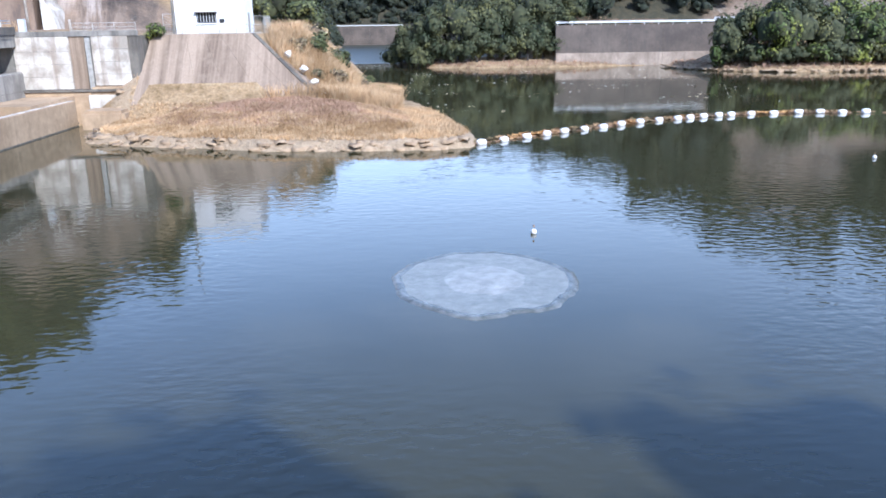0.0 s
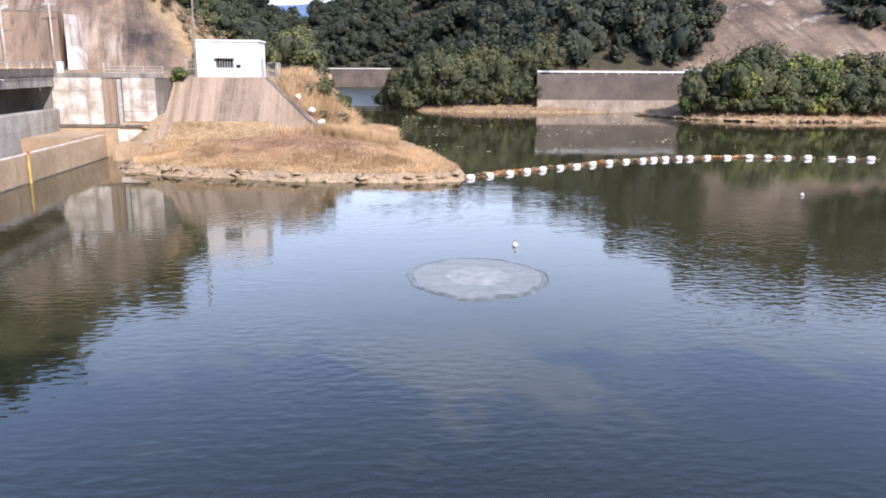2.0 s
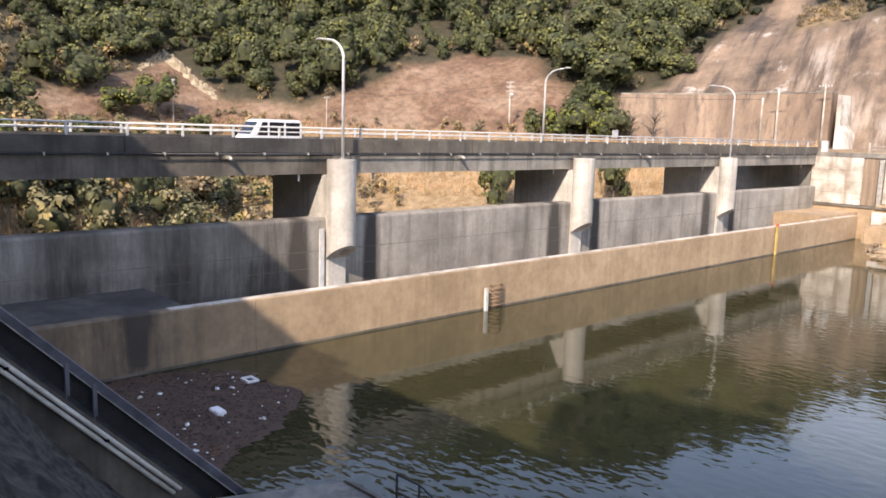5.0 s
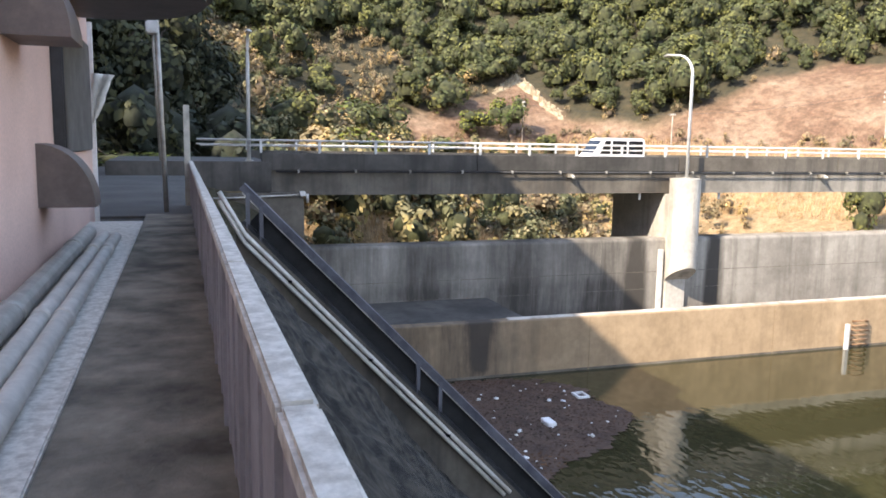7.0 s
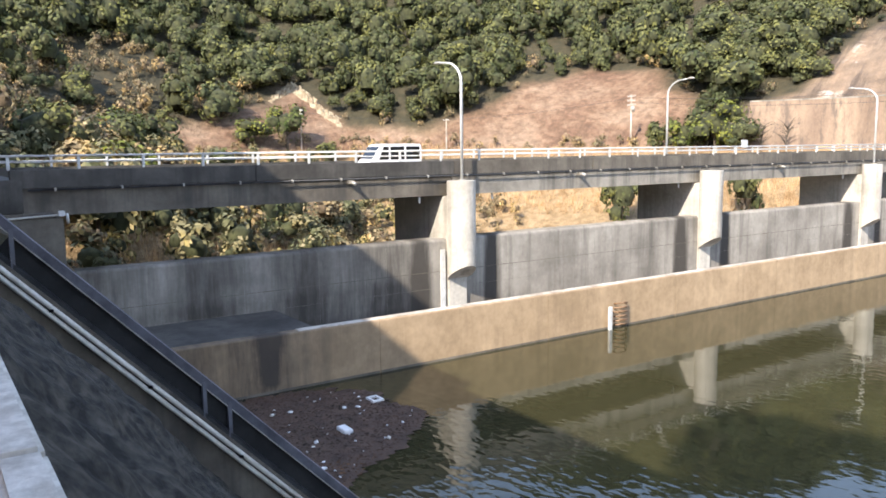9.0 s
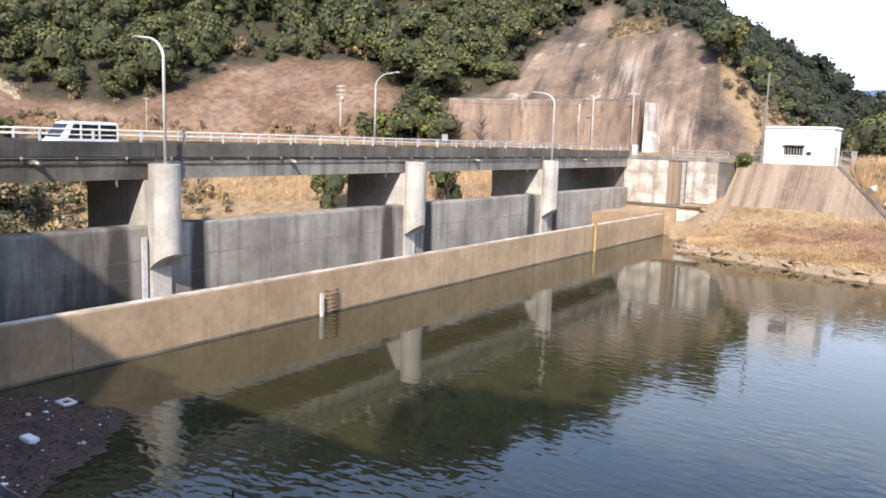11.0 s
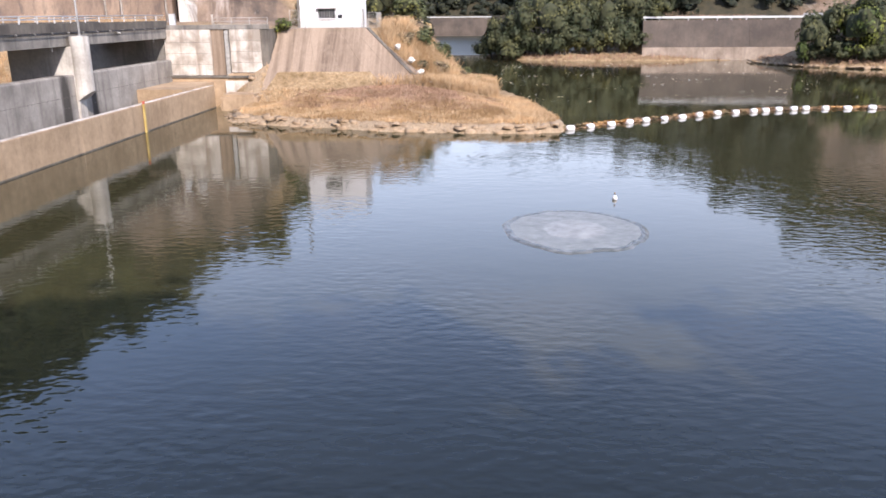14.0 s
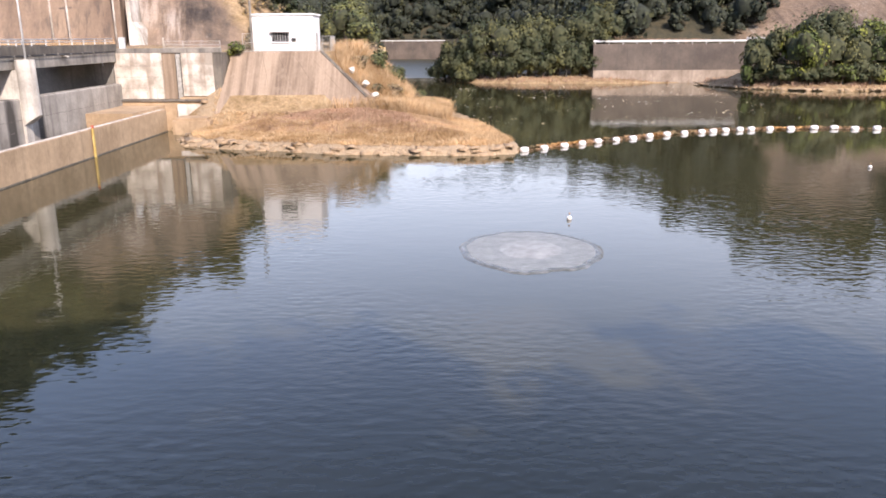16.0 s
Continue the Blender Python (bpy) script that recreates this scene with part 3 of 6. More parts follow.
def small_woods(x, y):
    """Where the trees stay low, past the rock cut."""
    ok = (sdist(HILL_LEFT, x, y) > 2.5) & (x > -78) & (y > 128) & (y < 300)
    return ok & (sdist(CUT_AREAS[0], x, y) < 0.3) & (sdist(DRY_FLANK, x, y) < 0)


def left_woods(x, y):
    ok = (sdist(HILL_LEFT, x, y) > np.where(y < 45, 2.5, 7.0)) & ((np.hypot(x, y) < 262) | (y > 120)) & (np.arctan2(-x, y) < 1.75)
    for p in BARE_AREAS + CUT_AREAS:
        ok &= sdist(p, x, y) < 0.3
    thin = (y < 62) & (sdist(HILL_LEFT, x, y) < 34) & (wobble(x, y, 8, 4.0) > np.where(y < -0.26 * x, -0.35, 0.2))
    return ok & (y < 250) & ~small_woods(x, y) & ~thin & (sdist(DRY_FLANK, x, y) < 0)


def far_woods(x, y):
    d = sdist(HILL_RIGHT, x, y)
    right = (d > 1.5) & (d < 85) & (x < 0.64 * y + 12) & (sdist(RIGHT_CUT[0], x, y) < 0)
    return right | ((sdist(HILL_LEFT, x, y) > 4) & (y > 250) & ~small_woods(x, y))


def high_up(x, y):
    return land(x, y) - 10 > 0.2 * np.hypot(x, y)


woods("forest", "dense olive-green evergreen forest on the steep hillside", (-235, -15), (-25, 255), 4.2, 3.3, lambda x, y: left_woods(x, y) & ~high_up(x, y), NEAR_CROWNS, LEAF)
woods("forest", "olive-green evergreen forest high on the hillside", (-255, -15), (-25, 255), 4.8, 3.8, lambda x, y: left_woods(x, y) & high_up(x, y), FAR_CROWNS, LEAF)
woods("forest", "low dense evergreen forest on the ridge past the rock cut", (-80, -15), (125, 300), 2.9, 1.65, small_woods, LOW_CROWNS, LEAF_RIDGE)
woods("forest", "evergreen forest on the mostly unseen hill added behind the dam for shade", (-130, 40), (-90, -12), 9, 6.0, lambda x, y: sdist(HILL_BACK_SHADE, x, y) > 5, LOW_CROWNS, LEAF)
# crowns that give the added ridge's shadow a ragged edge
woods("forest", "evergreen trees on the unseen ridge added to shade the water", (-4, 80), (-62, -12), 6.5, 4.5, lambda x, y: sdist(SHADE_RIDGE, x, y) > 2, LOW_CROWNS, LEAF)
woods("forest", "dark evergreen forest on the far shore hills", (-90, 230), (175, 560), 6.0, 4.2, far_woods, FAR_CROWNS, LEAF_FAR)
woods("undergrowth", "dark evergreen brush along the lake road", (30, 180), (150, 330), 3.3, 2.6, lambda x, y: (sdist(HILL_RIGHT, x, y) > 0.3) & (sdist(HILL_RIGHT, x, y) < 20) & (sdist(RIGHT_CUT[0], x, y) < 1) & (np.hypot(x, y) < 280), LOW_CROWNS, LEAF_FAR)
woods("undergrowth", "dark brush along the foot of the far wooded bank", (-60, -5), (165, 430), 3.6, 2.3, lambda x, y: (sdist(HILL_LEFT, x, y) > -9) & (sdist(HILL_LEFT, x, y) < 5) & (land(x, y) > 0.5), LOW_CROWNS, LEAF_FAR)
woods("undergrowth", "dark brush above the distant lake wall", (-60, 34), (368, 402), 3.0, 2.6, lambda x, y: sdist(HILL_RIGHT, x, y) > -2, LOW_CROWNS, LEAF_FAR)
woods("undergrowth", "dark brush between the rock cut and the hut", (-58, -18), (108, 175), 2.4, 1.5, lambda x, y: (sdist(CUT_AREAS[0], x, y) < -0.5) & (sdist(HILL_LEFT, x, y) > 0.5) & (sdist(HILL_LEFT, x, y) < 16) & (sdist(DRY_FLANK, x, y) < 0), LOW_CROWNS, LEAF)
woods("dry_brush", "orange-brown brush on the flank beside the rock cut", (-38, -18), (106, 140), 2.0, 1.1, lambda x, y: (sdist(DRY_FLANK, x, y) > 0) & (sdist(CUT_AREAS[0], x, y) < -0.3), DRY_CROWNS, LEAF_DRY)
woods("dry_brush", "straw-coloured grass clumps on the ledge of the rock cut", (-68, -48), (136, 153), 1.5, 0.7, lambda x, y: sdist(CUT_GRASS[0], x, y) > 0, DRY_CROWNS, LEAF_DRY)
# brush given the darkest leaf colour to hold the shade beyond the road
woods("undergrowth", "dark shaded brush beyond the road", (-80, -47), (-26, 3), 2.4, 1.9, lambda x, y: (x < -49 - 0.25 * (y + 10)) & (sdist(HILL_LEFT, x, y) < 3), LOW_CROWNS, LEAF_FAR)
woods("dry_brush", "brown leafless brush round the edge of the forest", (-190, -30), (5, 170), 4.0, 1.3, lambda x, y: (sdist(HILL_LEFT, x, y) > 1.5) & (((sdist(BARE_AREAS[0], x, y) < 0) & (sdist(BARE_AREAS[0], x, y) > -3.5)) | ((sdist(CUT_AREAS[0], x, y) < 0) & (sdist(CUT_AREAS[0], x, y) > -3))), DRY_CROWNS, LEAF_DRY)
woods("dry_brush", "brown brush along the foot of the bare slope", (-160, -40), (8, 118), 2.6, 1.0, lambda x, y: (sdist(HILL_LEFT, x, y) > -1.0) & (sdist(HILL_LEFT, x, y) < 3.2) & (sdist(CUT_AREAS[0], x, y) < -2), DRY_CROWNS, LEAF_DRY)
woods("valley_brush", "yellow-green brush on the valley side below the bridge", (-130, -47), (6, 64), 2.7, 1.5, lambda x, y: (sdist(HILL_LEFT, x, y) > -36) & (sdist(HILL_LEFT, x, y) < -2) & (wobble(x, y, 7, 2.0) > -0.3), MID_CROWNS, YELLOW_GREEN)
woods("dry_brush", "brown leafless brush below the bridge", (-130, -47), (6, 75), 2.9, 1.35, lambda x, y: (sdist(HILL_LEFT, x, y) > -36) & (sdist(HILL_LEFT, x, y) < -2) & (wobble(x, y, 7, 2.0) < 0.2), DRY_CROWNS, LEAF_DRY)
woods("dry_brush", "brown bare brush in gaps of the hillside forest", (-190, -60), (5, 66), 3.0, 1.5, lambda x, y: (y < 62) & (sdist(HILL_LEFT, x, y) > 2.5) & (sdist(HILL_LEFT, x, y) < 36) & (wobble(x, y, 8, 4.0) > np.where(y < -0.26 * x, -0.5, 0.05)) & (sdist(BARE_AREAS[0], x, y) < 0), DRY_CROWNS, LEAF_DRY)
# ---- spillway: weir, outer wall, bridge ----
weir = empty("weir", (-35.9, 46, -1))
tagged(weir, "stained grey concrete spillway weir between the bridge piers", "weir")
PIERS = (24.9, 46.3, 67.7)


def stained_wall(name, back, face, y0, y1, z0, z1, round_, stain_tone, mat, parent):
    """A wall bay along y with a rounded top, whose front carries stains and darker stretches, 0 to 1 by y and z."""
    ys = np.linspace(y0, y1, max(2, int((y1 - y0) / 0.35)) + 1)
    front = [(face, z) for z in np.linspace(z0, z1 - round_, 12)]
    prof = [(back, z0)] + front + [(face - round_ * (1 - math.cos(a)), z1 - round_ + round_ * math.sin(a)) for a in (0.5, 1.0, 1.5708)] + [(back, z1)]
    k, n = len(prof), len(ys)
    v = [(x, y, z) for y in ys for x, z in prof]
    f = [(i * k + j, (i + 1) * k + j, (i + 1) * k + (j + 1) % k, i * k + (j + 1) % k) for i in range(n - 1) for j in range(k)]
    ob = mesh_ob(name, v, f + [tuple(range(k)), tuple((n - 1) * k + j for j in reversed(range(k)))], mat, parent)
    ob.data.attributes.new("stain_tone", "FLOAT", "POINT").data.foreach_set("value", np.array([stain_tone(y, z) for x, y, z in v], np.float32))
    return ob


def bump_at(v, centre, half):
    return max(0.0, 1 - abs(v - centre) / half) ** 0.6


def weir_stain_shade(y, z):
    """Wet black bands beside the piers, thin drips, and a near stretch with shade put into the colour."""
    s_ = max(max(0.95 * bump_at(y, p - 2.4, 1.0), 0.95 * bump_at(y, p + 2.5, 0.8)) for p in PIERS)
    s_ *= 0.75 + 0.25 * min(1, max(0, (5.2 - z) / 2))
    s_ = max(s_, 0.30 * max(0, math.sin(y * 1.9 + math.sin(y * 0.7) * 2)) ** 6)
    # the hill's soft shadow on the near panel, painted as a darker tone
    if y < 22:
        s_ = max(s_, 0.4 + 0.1 * math.sin(y * 1.3) + (0.1 if z < 3.3 else 0))
    return s_ + 0.3 * max(0, 1.4 - z)


ends = [5.0] + [p + s_ for p in PIERS for s_ in (-0.62, 0.62)] + [88.9]
for a, b in zip(ends[0::2], ends[1::2]):
    stained_wall("weir_panel", -36.4, -35.4, a, b, -1, 5.13, 0.16, weir_stain_shade, WEIR, weir)
    for z, th, m in ((3.33, 0.026, CONCRETE_DARK), (2.42, 0.01, CONCRETE)):
        part("lift_joint", box(-35.5, -35.396, a + 0.05, b - 0.05, z, z + th), m, weir, "dark horizontal casting joint")
    k_ = max(1, round((b - a) / 3.6))
    for i in range(1, k_):
        y = a + (b - a) * i / k_
        part("formwork_joint", box(-35.5, -35.396, y, y + 0.009, -0.5, 4.97), CONCRETE, weir)

outer_wall = empty("spillway_wall", (-30.5, 46, -1))
tagged(outer_wall, "long low brown silt-stained concrete wall standing in the water", "wall")
for i in range(8):
    a = 7.0 + i * 10.05
    # triangular stain near y 11.85; evenly darker from y 17.5 towards the near end
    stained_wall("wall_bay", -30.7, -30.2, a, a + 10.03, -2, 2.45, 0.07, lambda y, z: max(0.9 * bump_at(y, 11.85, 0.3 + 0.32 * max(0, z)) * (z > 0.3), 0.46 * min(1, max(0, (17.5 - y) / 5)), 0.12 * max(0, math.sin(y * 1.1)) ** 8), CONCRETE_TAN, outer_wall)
    part("coping_edge", box(-30.72, -30.28, max(a, 13.2), a + 10.03, 2.44, 2.475, 0.01), CONCRETE_PALE, outer_wall, "pale worn top edge")
    part("waterline_band", box(-30.3, -30.19, a, a + 10.03, -0.3, 0.13, 0.02), CONCRETE_DARK, outer_wall, "dark wet band at the waterline")
trough = tagged(part("trough_floor", box(-35.55, -30.65, 5, 89, -2, 0.3), CONCRETE_DARK), "dark wet floor behind the spillway wall", "floor", "", "structure")
slab = tagged(part("landing_slab", box(-35.4, -30.7, 5, 14.2, 0.3, 2.4, 0.05), KERB_BLACK), "grey concrete landing behind the spillway wall", "slab")
slab2 = tagged(part("landing_slab", box(-35.4, -30.7, 79.0, 88.9, 0.3, 2.75, 0.05), CONCRETE_TAN), "tan concrete landing at the abutment", "slab")


def pier(y):
    p = empty("bridge_pier", (-36, y, -1))
    tagged(p, "pale concrete bridge pier with a round nose", "pier", "bridge piers")
    part("pier_wall", box(-41.0, -35.2, y - 0.62, y + 0.62, -2, 7.45, 0.05), PIER, p)
    bm = bmesh.new()
    seg, r, cx = 28, 0.79, -34.85
    lo, hi = [], []
    for k in range(seg):
        a = 2 * math.pi * k / seg
        px, py = cx + r * math.cos(a), y + r * math.sin(a)
        lo.append(bm.verts.new((px, py, 2.6 + 0.55 * (px - cx + r) / r)))
        hi.append(bm.verts.new((px, py, 8.3)))
    for k in range(seg):
        bm.faces.new((lo[k], lo[(k + 1) % seg], hi[(k + 1) % seg], hi[k]))
    bm.faces.new(lo[::-1])
    bm.faces.new(hi)
    part("nose", bm, PIER, p, smooth=False)
    return p


for y in PIERS:
    pier(y)

bridge = empty("road_bridge", (-40, 46, 7.4))
tagged(bridge, "long grey concrete road bridge over the spillway", "bridge")
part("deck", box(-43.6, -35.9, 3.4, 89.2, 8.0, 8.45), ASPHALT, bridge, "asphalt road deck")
# kerbs and girders of the near span are darker: hill shade put into the colour
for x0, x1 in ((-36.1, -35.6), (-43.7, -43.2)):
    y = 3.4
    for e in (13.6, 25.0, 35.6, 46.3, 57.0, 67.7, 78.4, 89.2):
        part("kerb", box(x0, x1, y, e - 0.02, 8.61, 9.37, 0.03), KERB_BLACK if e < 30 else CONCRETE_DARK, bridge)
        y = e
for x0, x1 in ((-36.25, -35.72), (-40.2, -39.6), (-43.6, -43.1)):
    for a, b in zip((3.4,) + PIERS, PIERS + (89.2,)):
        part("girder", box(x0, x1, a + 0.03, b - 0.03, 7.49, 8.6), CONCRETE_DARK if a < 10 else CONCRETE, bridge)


def railing(x, y0, y1):
    r = empty("bridge_railing", (x, (y0 + y1) / 2, 9.37))
    tagged(r, "white steel bridge railing with two rails", "railing", "bridge railings")
    for z, rad in ((9.93, 0.045), (9.68, 0.03)):
        part("rail", tube(bmesh.new(), [(x, y0, z), (x, y1, z)], rad), WHITE_STEEL, r, smooth=True)
    y = 6.0 - 2.61
    while y < y1:
        part("post", box(x - 0.05, x + 0.05, y - 0.06, y + 0.06, 9.37, 9.92, 0.02), WHITE_STEEL, r)
        y += 2.61
    return r


railing(-35.85, 0.8, 88.9)
railing(-43.45, 0.8, 88.9)


def street_lamp(x, y, z, top, arm, group="bridge street lamps"):
    s = empty("street_lamp", (x, y, z))
    tagged(s, "tall white curved-arm street lamp on the bridge", "street lamp", group)
    a = abs(arm)
    sg = 1 if arm > 0 else -1
    pts = [(x, y, z), (x, y, top - 1.2)] + [(x + sg * a * (1 - math.cos(t)) * 0.75, y, top - 1.2 + 1.15 * math.sin(t)) for t in np.linspace(0.15, 1.5, 8)] + [(x + arm, y, top)]
    part("pole", tube(bmesh.new(), pts, 0.085, 10, 0.05), WHITE_STEEL, s, smooth=True)
    bm = bmesh.new()
    bmesh.ops.create_uvsphere(bm, u_segments=12, v_segments=8, radius=1)
    for v in bm.verts:
        v.co = Vector((x + arm + sg * 0.25 + v.co.x * 0.36, y + v.co.y * 0.14, top + v.co.z * (0.11 if v.co.z > 0 else 0.06)))
    part("lamp_head", bm, GREY_STEEL, s, smooth=True)
    part("base_plate", box(x - 0.16, x + 0.16, y - 0.16, y + 0.16, z, z + 0.05), GREY_STEEL, s)
    return s


street_lamp(-34.9, 25.0, 8.3, 14.75, -2.0)
street_lamp(-34.9, 68.0, 8.3, 14.75, -2.0)
street_lamp(-43.3, 51.6, 9.37, 15.3, 2.0)
street_lamp(-36.2, 2.9, 9.0, 14.5, 0.6)

# ---- far abutment, slope, house ----
abutment = empty("bridge_abutment", (-30, 90, 0))
tagged(abutment, "pale streaked concrete abutment wall at the bridge end", "abutment")
part("wall_panel", box(-36.05, -30.75, 89, 92.5, 3.4, 8.4, 0.04), CONCRETE_PALE, abutment)
part("pilaster", box(-30.73, -29.25, 89.12, 92.5, 3.4, 8.4, 0.03), SLOPE, abutment, "rust-brown recessed strip")
part("recess", box(-29.2, -28.6, 89.6, 92.5, 1.5, 8.4), CONCRETE, abutment)
part("wall_panel", box(-28.6, -25.1, 89, 92.5, 3.7, 8.4, 0.04), CONCRETE_PALE, abutment)
part("pilaster", box(-25.08, -24.1, 89.1, 92.5, 3.7, 8.4, 0.03), CONCRETE_DARK, abutment, "dark weathered corner strip")
for z in (4.6, 5.8, 7.0):
    part("lift_joint", box(-36.0, -30.8, 88.994, 89.1, z, z + 0.03), CONCRETE, abutment)
    part("lift_joint", box(-28.55, -25.15, 88.994, 89.1, z + 0.2, z + 0.23), CONCRETE, abutment)
part("ledge", box(-35.4, -29.0, 88.6, 92.5, -2, 3.35, 0.05), CONCRETE_TAN, abutment)
part("shelf", box(-35.7, -24.6, 88.45, 89.0, 3.15, 3.4, 0.03), CONCRETE_DARK, abutment)
part("foot_block", box(-29.2, -24.9, 88.2, 88.7, 0.8, 2.85, 0.04), CONCRETE_PALE, abutment)
part("ledge", box(-29.0, -24.1, 88.7, 92.5, -2, 3.65, 0.05), CONCRETE_TAN, abutment)
part("gauge_board", box(-29.1, -28.65, 88.75, 88.98, 1.8, 8.3, 0.02), GREY_STEEL, abutment)
part("parapet", box(-36, -24.1, 89, 89.3, 8.4, 8.9, 0.02), CONCRETE, abutment)
part("end_wall", box(-45, -36.1, 88.95, 90.5, 0, 7.6, 0.04), CONCRETE, abutment)
part("road_end", box(-46, -30, 92.5, 112, 7.6, 8.45), ASPHALT, abutment)

bank_slope = empty("bank_slope", (-16, 90, 2))
foot_l, foot_r, head_l, head_r = Vector((-24.6, 86.3, 2.0)), Vector((-5.4, 86.3, 2.0)), Vector((-23.7, 92.4, 8.45)), Vector((-13.6, 92.4, 8.45))
for i in range(6):
    a, b = i / 6, (i + 1) / 6 - 0.0015
    lo_a, lo_b, hi_a, hi_b = foot_l.lerp(foot_r, a), foot_l.lerp(foot_r, b), head_l.lerp(head_r, a), head_l.lerp(head_r, b)
    back = [Vector((p.x, 92.6, p.z)) for p in (lo_a, lo_b, hi_b, hi_a)]
    mesh_ob("slope_panel", [lo_a, lo_b, hi_b, hi_a] + back, [(0, 1, 2, 3), (1, 5, 6, 2), (4, 0, 3, 7), (3, 2, 6, 7), (5, 4, 7, 6), (0, 4, 5, 1)], SLOPE, bank_slope)
tagged(bank_slope, "rust-stained sloping concrete bank below the white hut", "slope")

house = empty("gauge_house", (-17, 96, 8.4))
tagged(house, "small white flat-roofed concrete hut with one barred window", "hut")
part("wall", box(-21.55, -14.55, 93.6, 98.6, 8.4, 12.4, 0.03), WHITE_PAINT, house)
part("roof", box(-21.7, -14.4, 93.45, 98.75, 12.4, 12.62, 0.03), WHITE_PAINT, house)
part("window", box(-19.4, -17.4, 93.55, 93.62, 9.5, 10.5), BLACK, house)

hut_pole = tagged(part("utility_pole", tube(bmesh.new(), [(-21.6, 93, 8.3), (-21.5, 93, 18.4)], 0.15, 10, 0.1), CONCRETE), "tall grey concrete utility pole beside the hut", "pole")

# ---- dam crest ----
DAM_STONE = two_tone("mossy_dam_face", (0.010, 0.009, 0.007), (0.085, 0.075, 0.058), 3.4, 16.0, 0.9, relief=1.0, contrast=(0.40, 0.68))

bm = bmesh.new()
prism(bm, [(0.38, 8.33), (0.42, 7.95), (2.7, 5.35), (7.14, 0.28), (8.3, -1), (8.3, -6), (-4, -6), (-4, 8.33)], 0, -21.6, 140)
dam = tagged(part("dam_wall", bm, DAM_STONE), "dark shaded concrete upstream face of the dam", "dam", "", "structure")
walk_floor = tagged(part("walkway", box(-17.2, 60, -0.7, 0.4, 8.38, 8.42), WALK), "dark stained concrete walkway along the dam crest", "walkway", "", "structure")

fx, ft = np.meshgrid(np.arange(-19.2, 8.01, 0.15), np.linspace(0, 1, 70))
fy = 0.45 + ft * 7.4
fz = np.where(fy < 2.7, 7.95 - (fy - 0.42) * 1.14, 5.35 - (fy - 2.7) * 1.142)
lump = 0.26 * wobble(fx, fy, 1.3, 2.0) + 0.12 * wobble(fx, fy, 0.5, 5.0) + 0.07 * wobble(fx, fy, 0.22, 3.0)
kx = fx.shape[1]
fq = (np.arange(69)[:, None] * kx + np.arange(kx - 1)[None, :]).ravel()
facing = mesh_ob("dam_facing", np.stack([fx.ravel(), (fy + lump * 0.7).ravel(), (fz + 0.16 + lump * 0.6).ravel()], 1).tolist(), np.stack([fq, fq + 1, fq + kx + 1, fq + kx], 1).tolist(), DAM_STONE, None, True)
tagged(facing, "rough dark mossy stone facing of the dam", "dam facing", "", "structure")

rail_wall = empty("parapet_rail", (-10, 0.24, 8.4))
tagged(rail_wall, "ribbed steel parapet with a pale concrete cap", "railing")
x = -19.6
while x < 8:
    part("cap", box(x, x + 1.992, 0.175, 0.267, 9.38, 9.45, 0.012), CAP, rail_wall)
    x += 2.0
part("sheet", box(-19.6, 60, 0.21, 0.25, 8.42, 9.38), PARAPET, rail_wall)

kerb_strip = tagged(part("kerb_strip", box(-15.5, 60, -1.62, -0.69, 8.38, 8.45, 0.01), CAP), "pale concrete kerb strip below the pink wall", "kerb", "", "structure")
building = empty("dam_building", (-8, -5, 8.4))
tagged(building, "pink rendered dam control building with hooded vents", "building")
part("wall", box(-16.4, 9.0, -9.0, -1.6, 8.3, 17.6, 0.02), PINK, building)
# two unseen blocks, added and sized to throw shade on the spillway
part("unseen_shade_block", box(-31.0, -19.5, -16.0, -8.0, 8.3, 28.5, 0.02), PINK, building)
part("unseen_shade_step", box(-19.48, -12.0, -16.0, -9.05, 8.3, 24.8, 0.02), PINK, building)

# ---- left approach ----
approach = tagged(part("road_approach", box(-80, -17.2, -60, 0.42, 8.0, 8.38), ASPHALT), "grey asphalt road meeting the bridge", "road", "", "structure")
near_abut = empty("near_abutment", (-40, 1, -2))
tagged(near_abut, "dark concrete abutment block at the near bridge end", "abutment")
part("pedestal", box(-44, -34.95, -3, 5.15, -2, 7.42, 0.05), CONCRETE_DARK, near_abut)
part("end_block", box(-44, -35.45, -3, 3.8, 7.62, 8.99, 0.05), KERB_BLACK, near_abut, "very dark concrete end block")
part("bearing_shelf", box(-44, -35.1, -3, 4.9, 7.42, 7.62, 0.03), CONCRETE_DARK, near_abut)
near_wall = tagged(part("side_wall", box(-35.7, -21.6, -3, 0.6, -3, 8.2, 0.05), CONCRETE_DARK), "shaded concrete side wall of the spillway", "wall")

# ---- float line ----
rngb = random.Random(3)
BOOM = [(7.5, 70.2), (16.9, 76.8), (24.9, 81.9), (30.9, 84.2), (36.1, 85.6), (42, 85.8), (53.7, 84.0), (80, 80)]
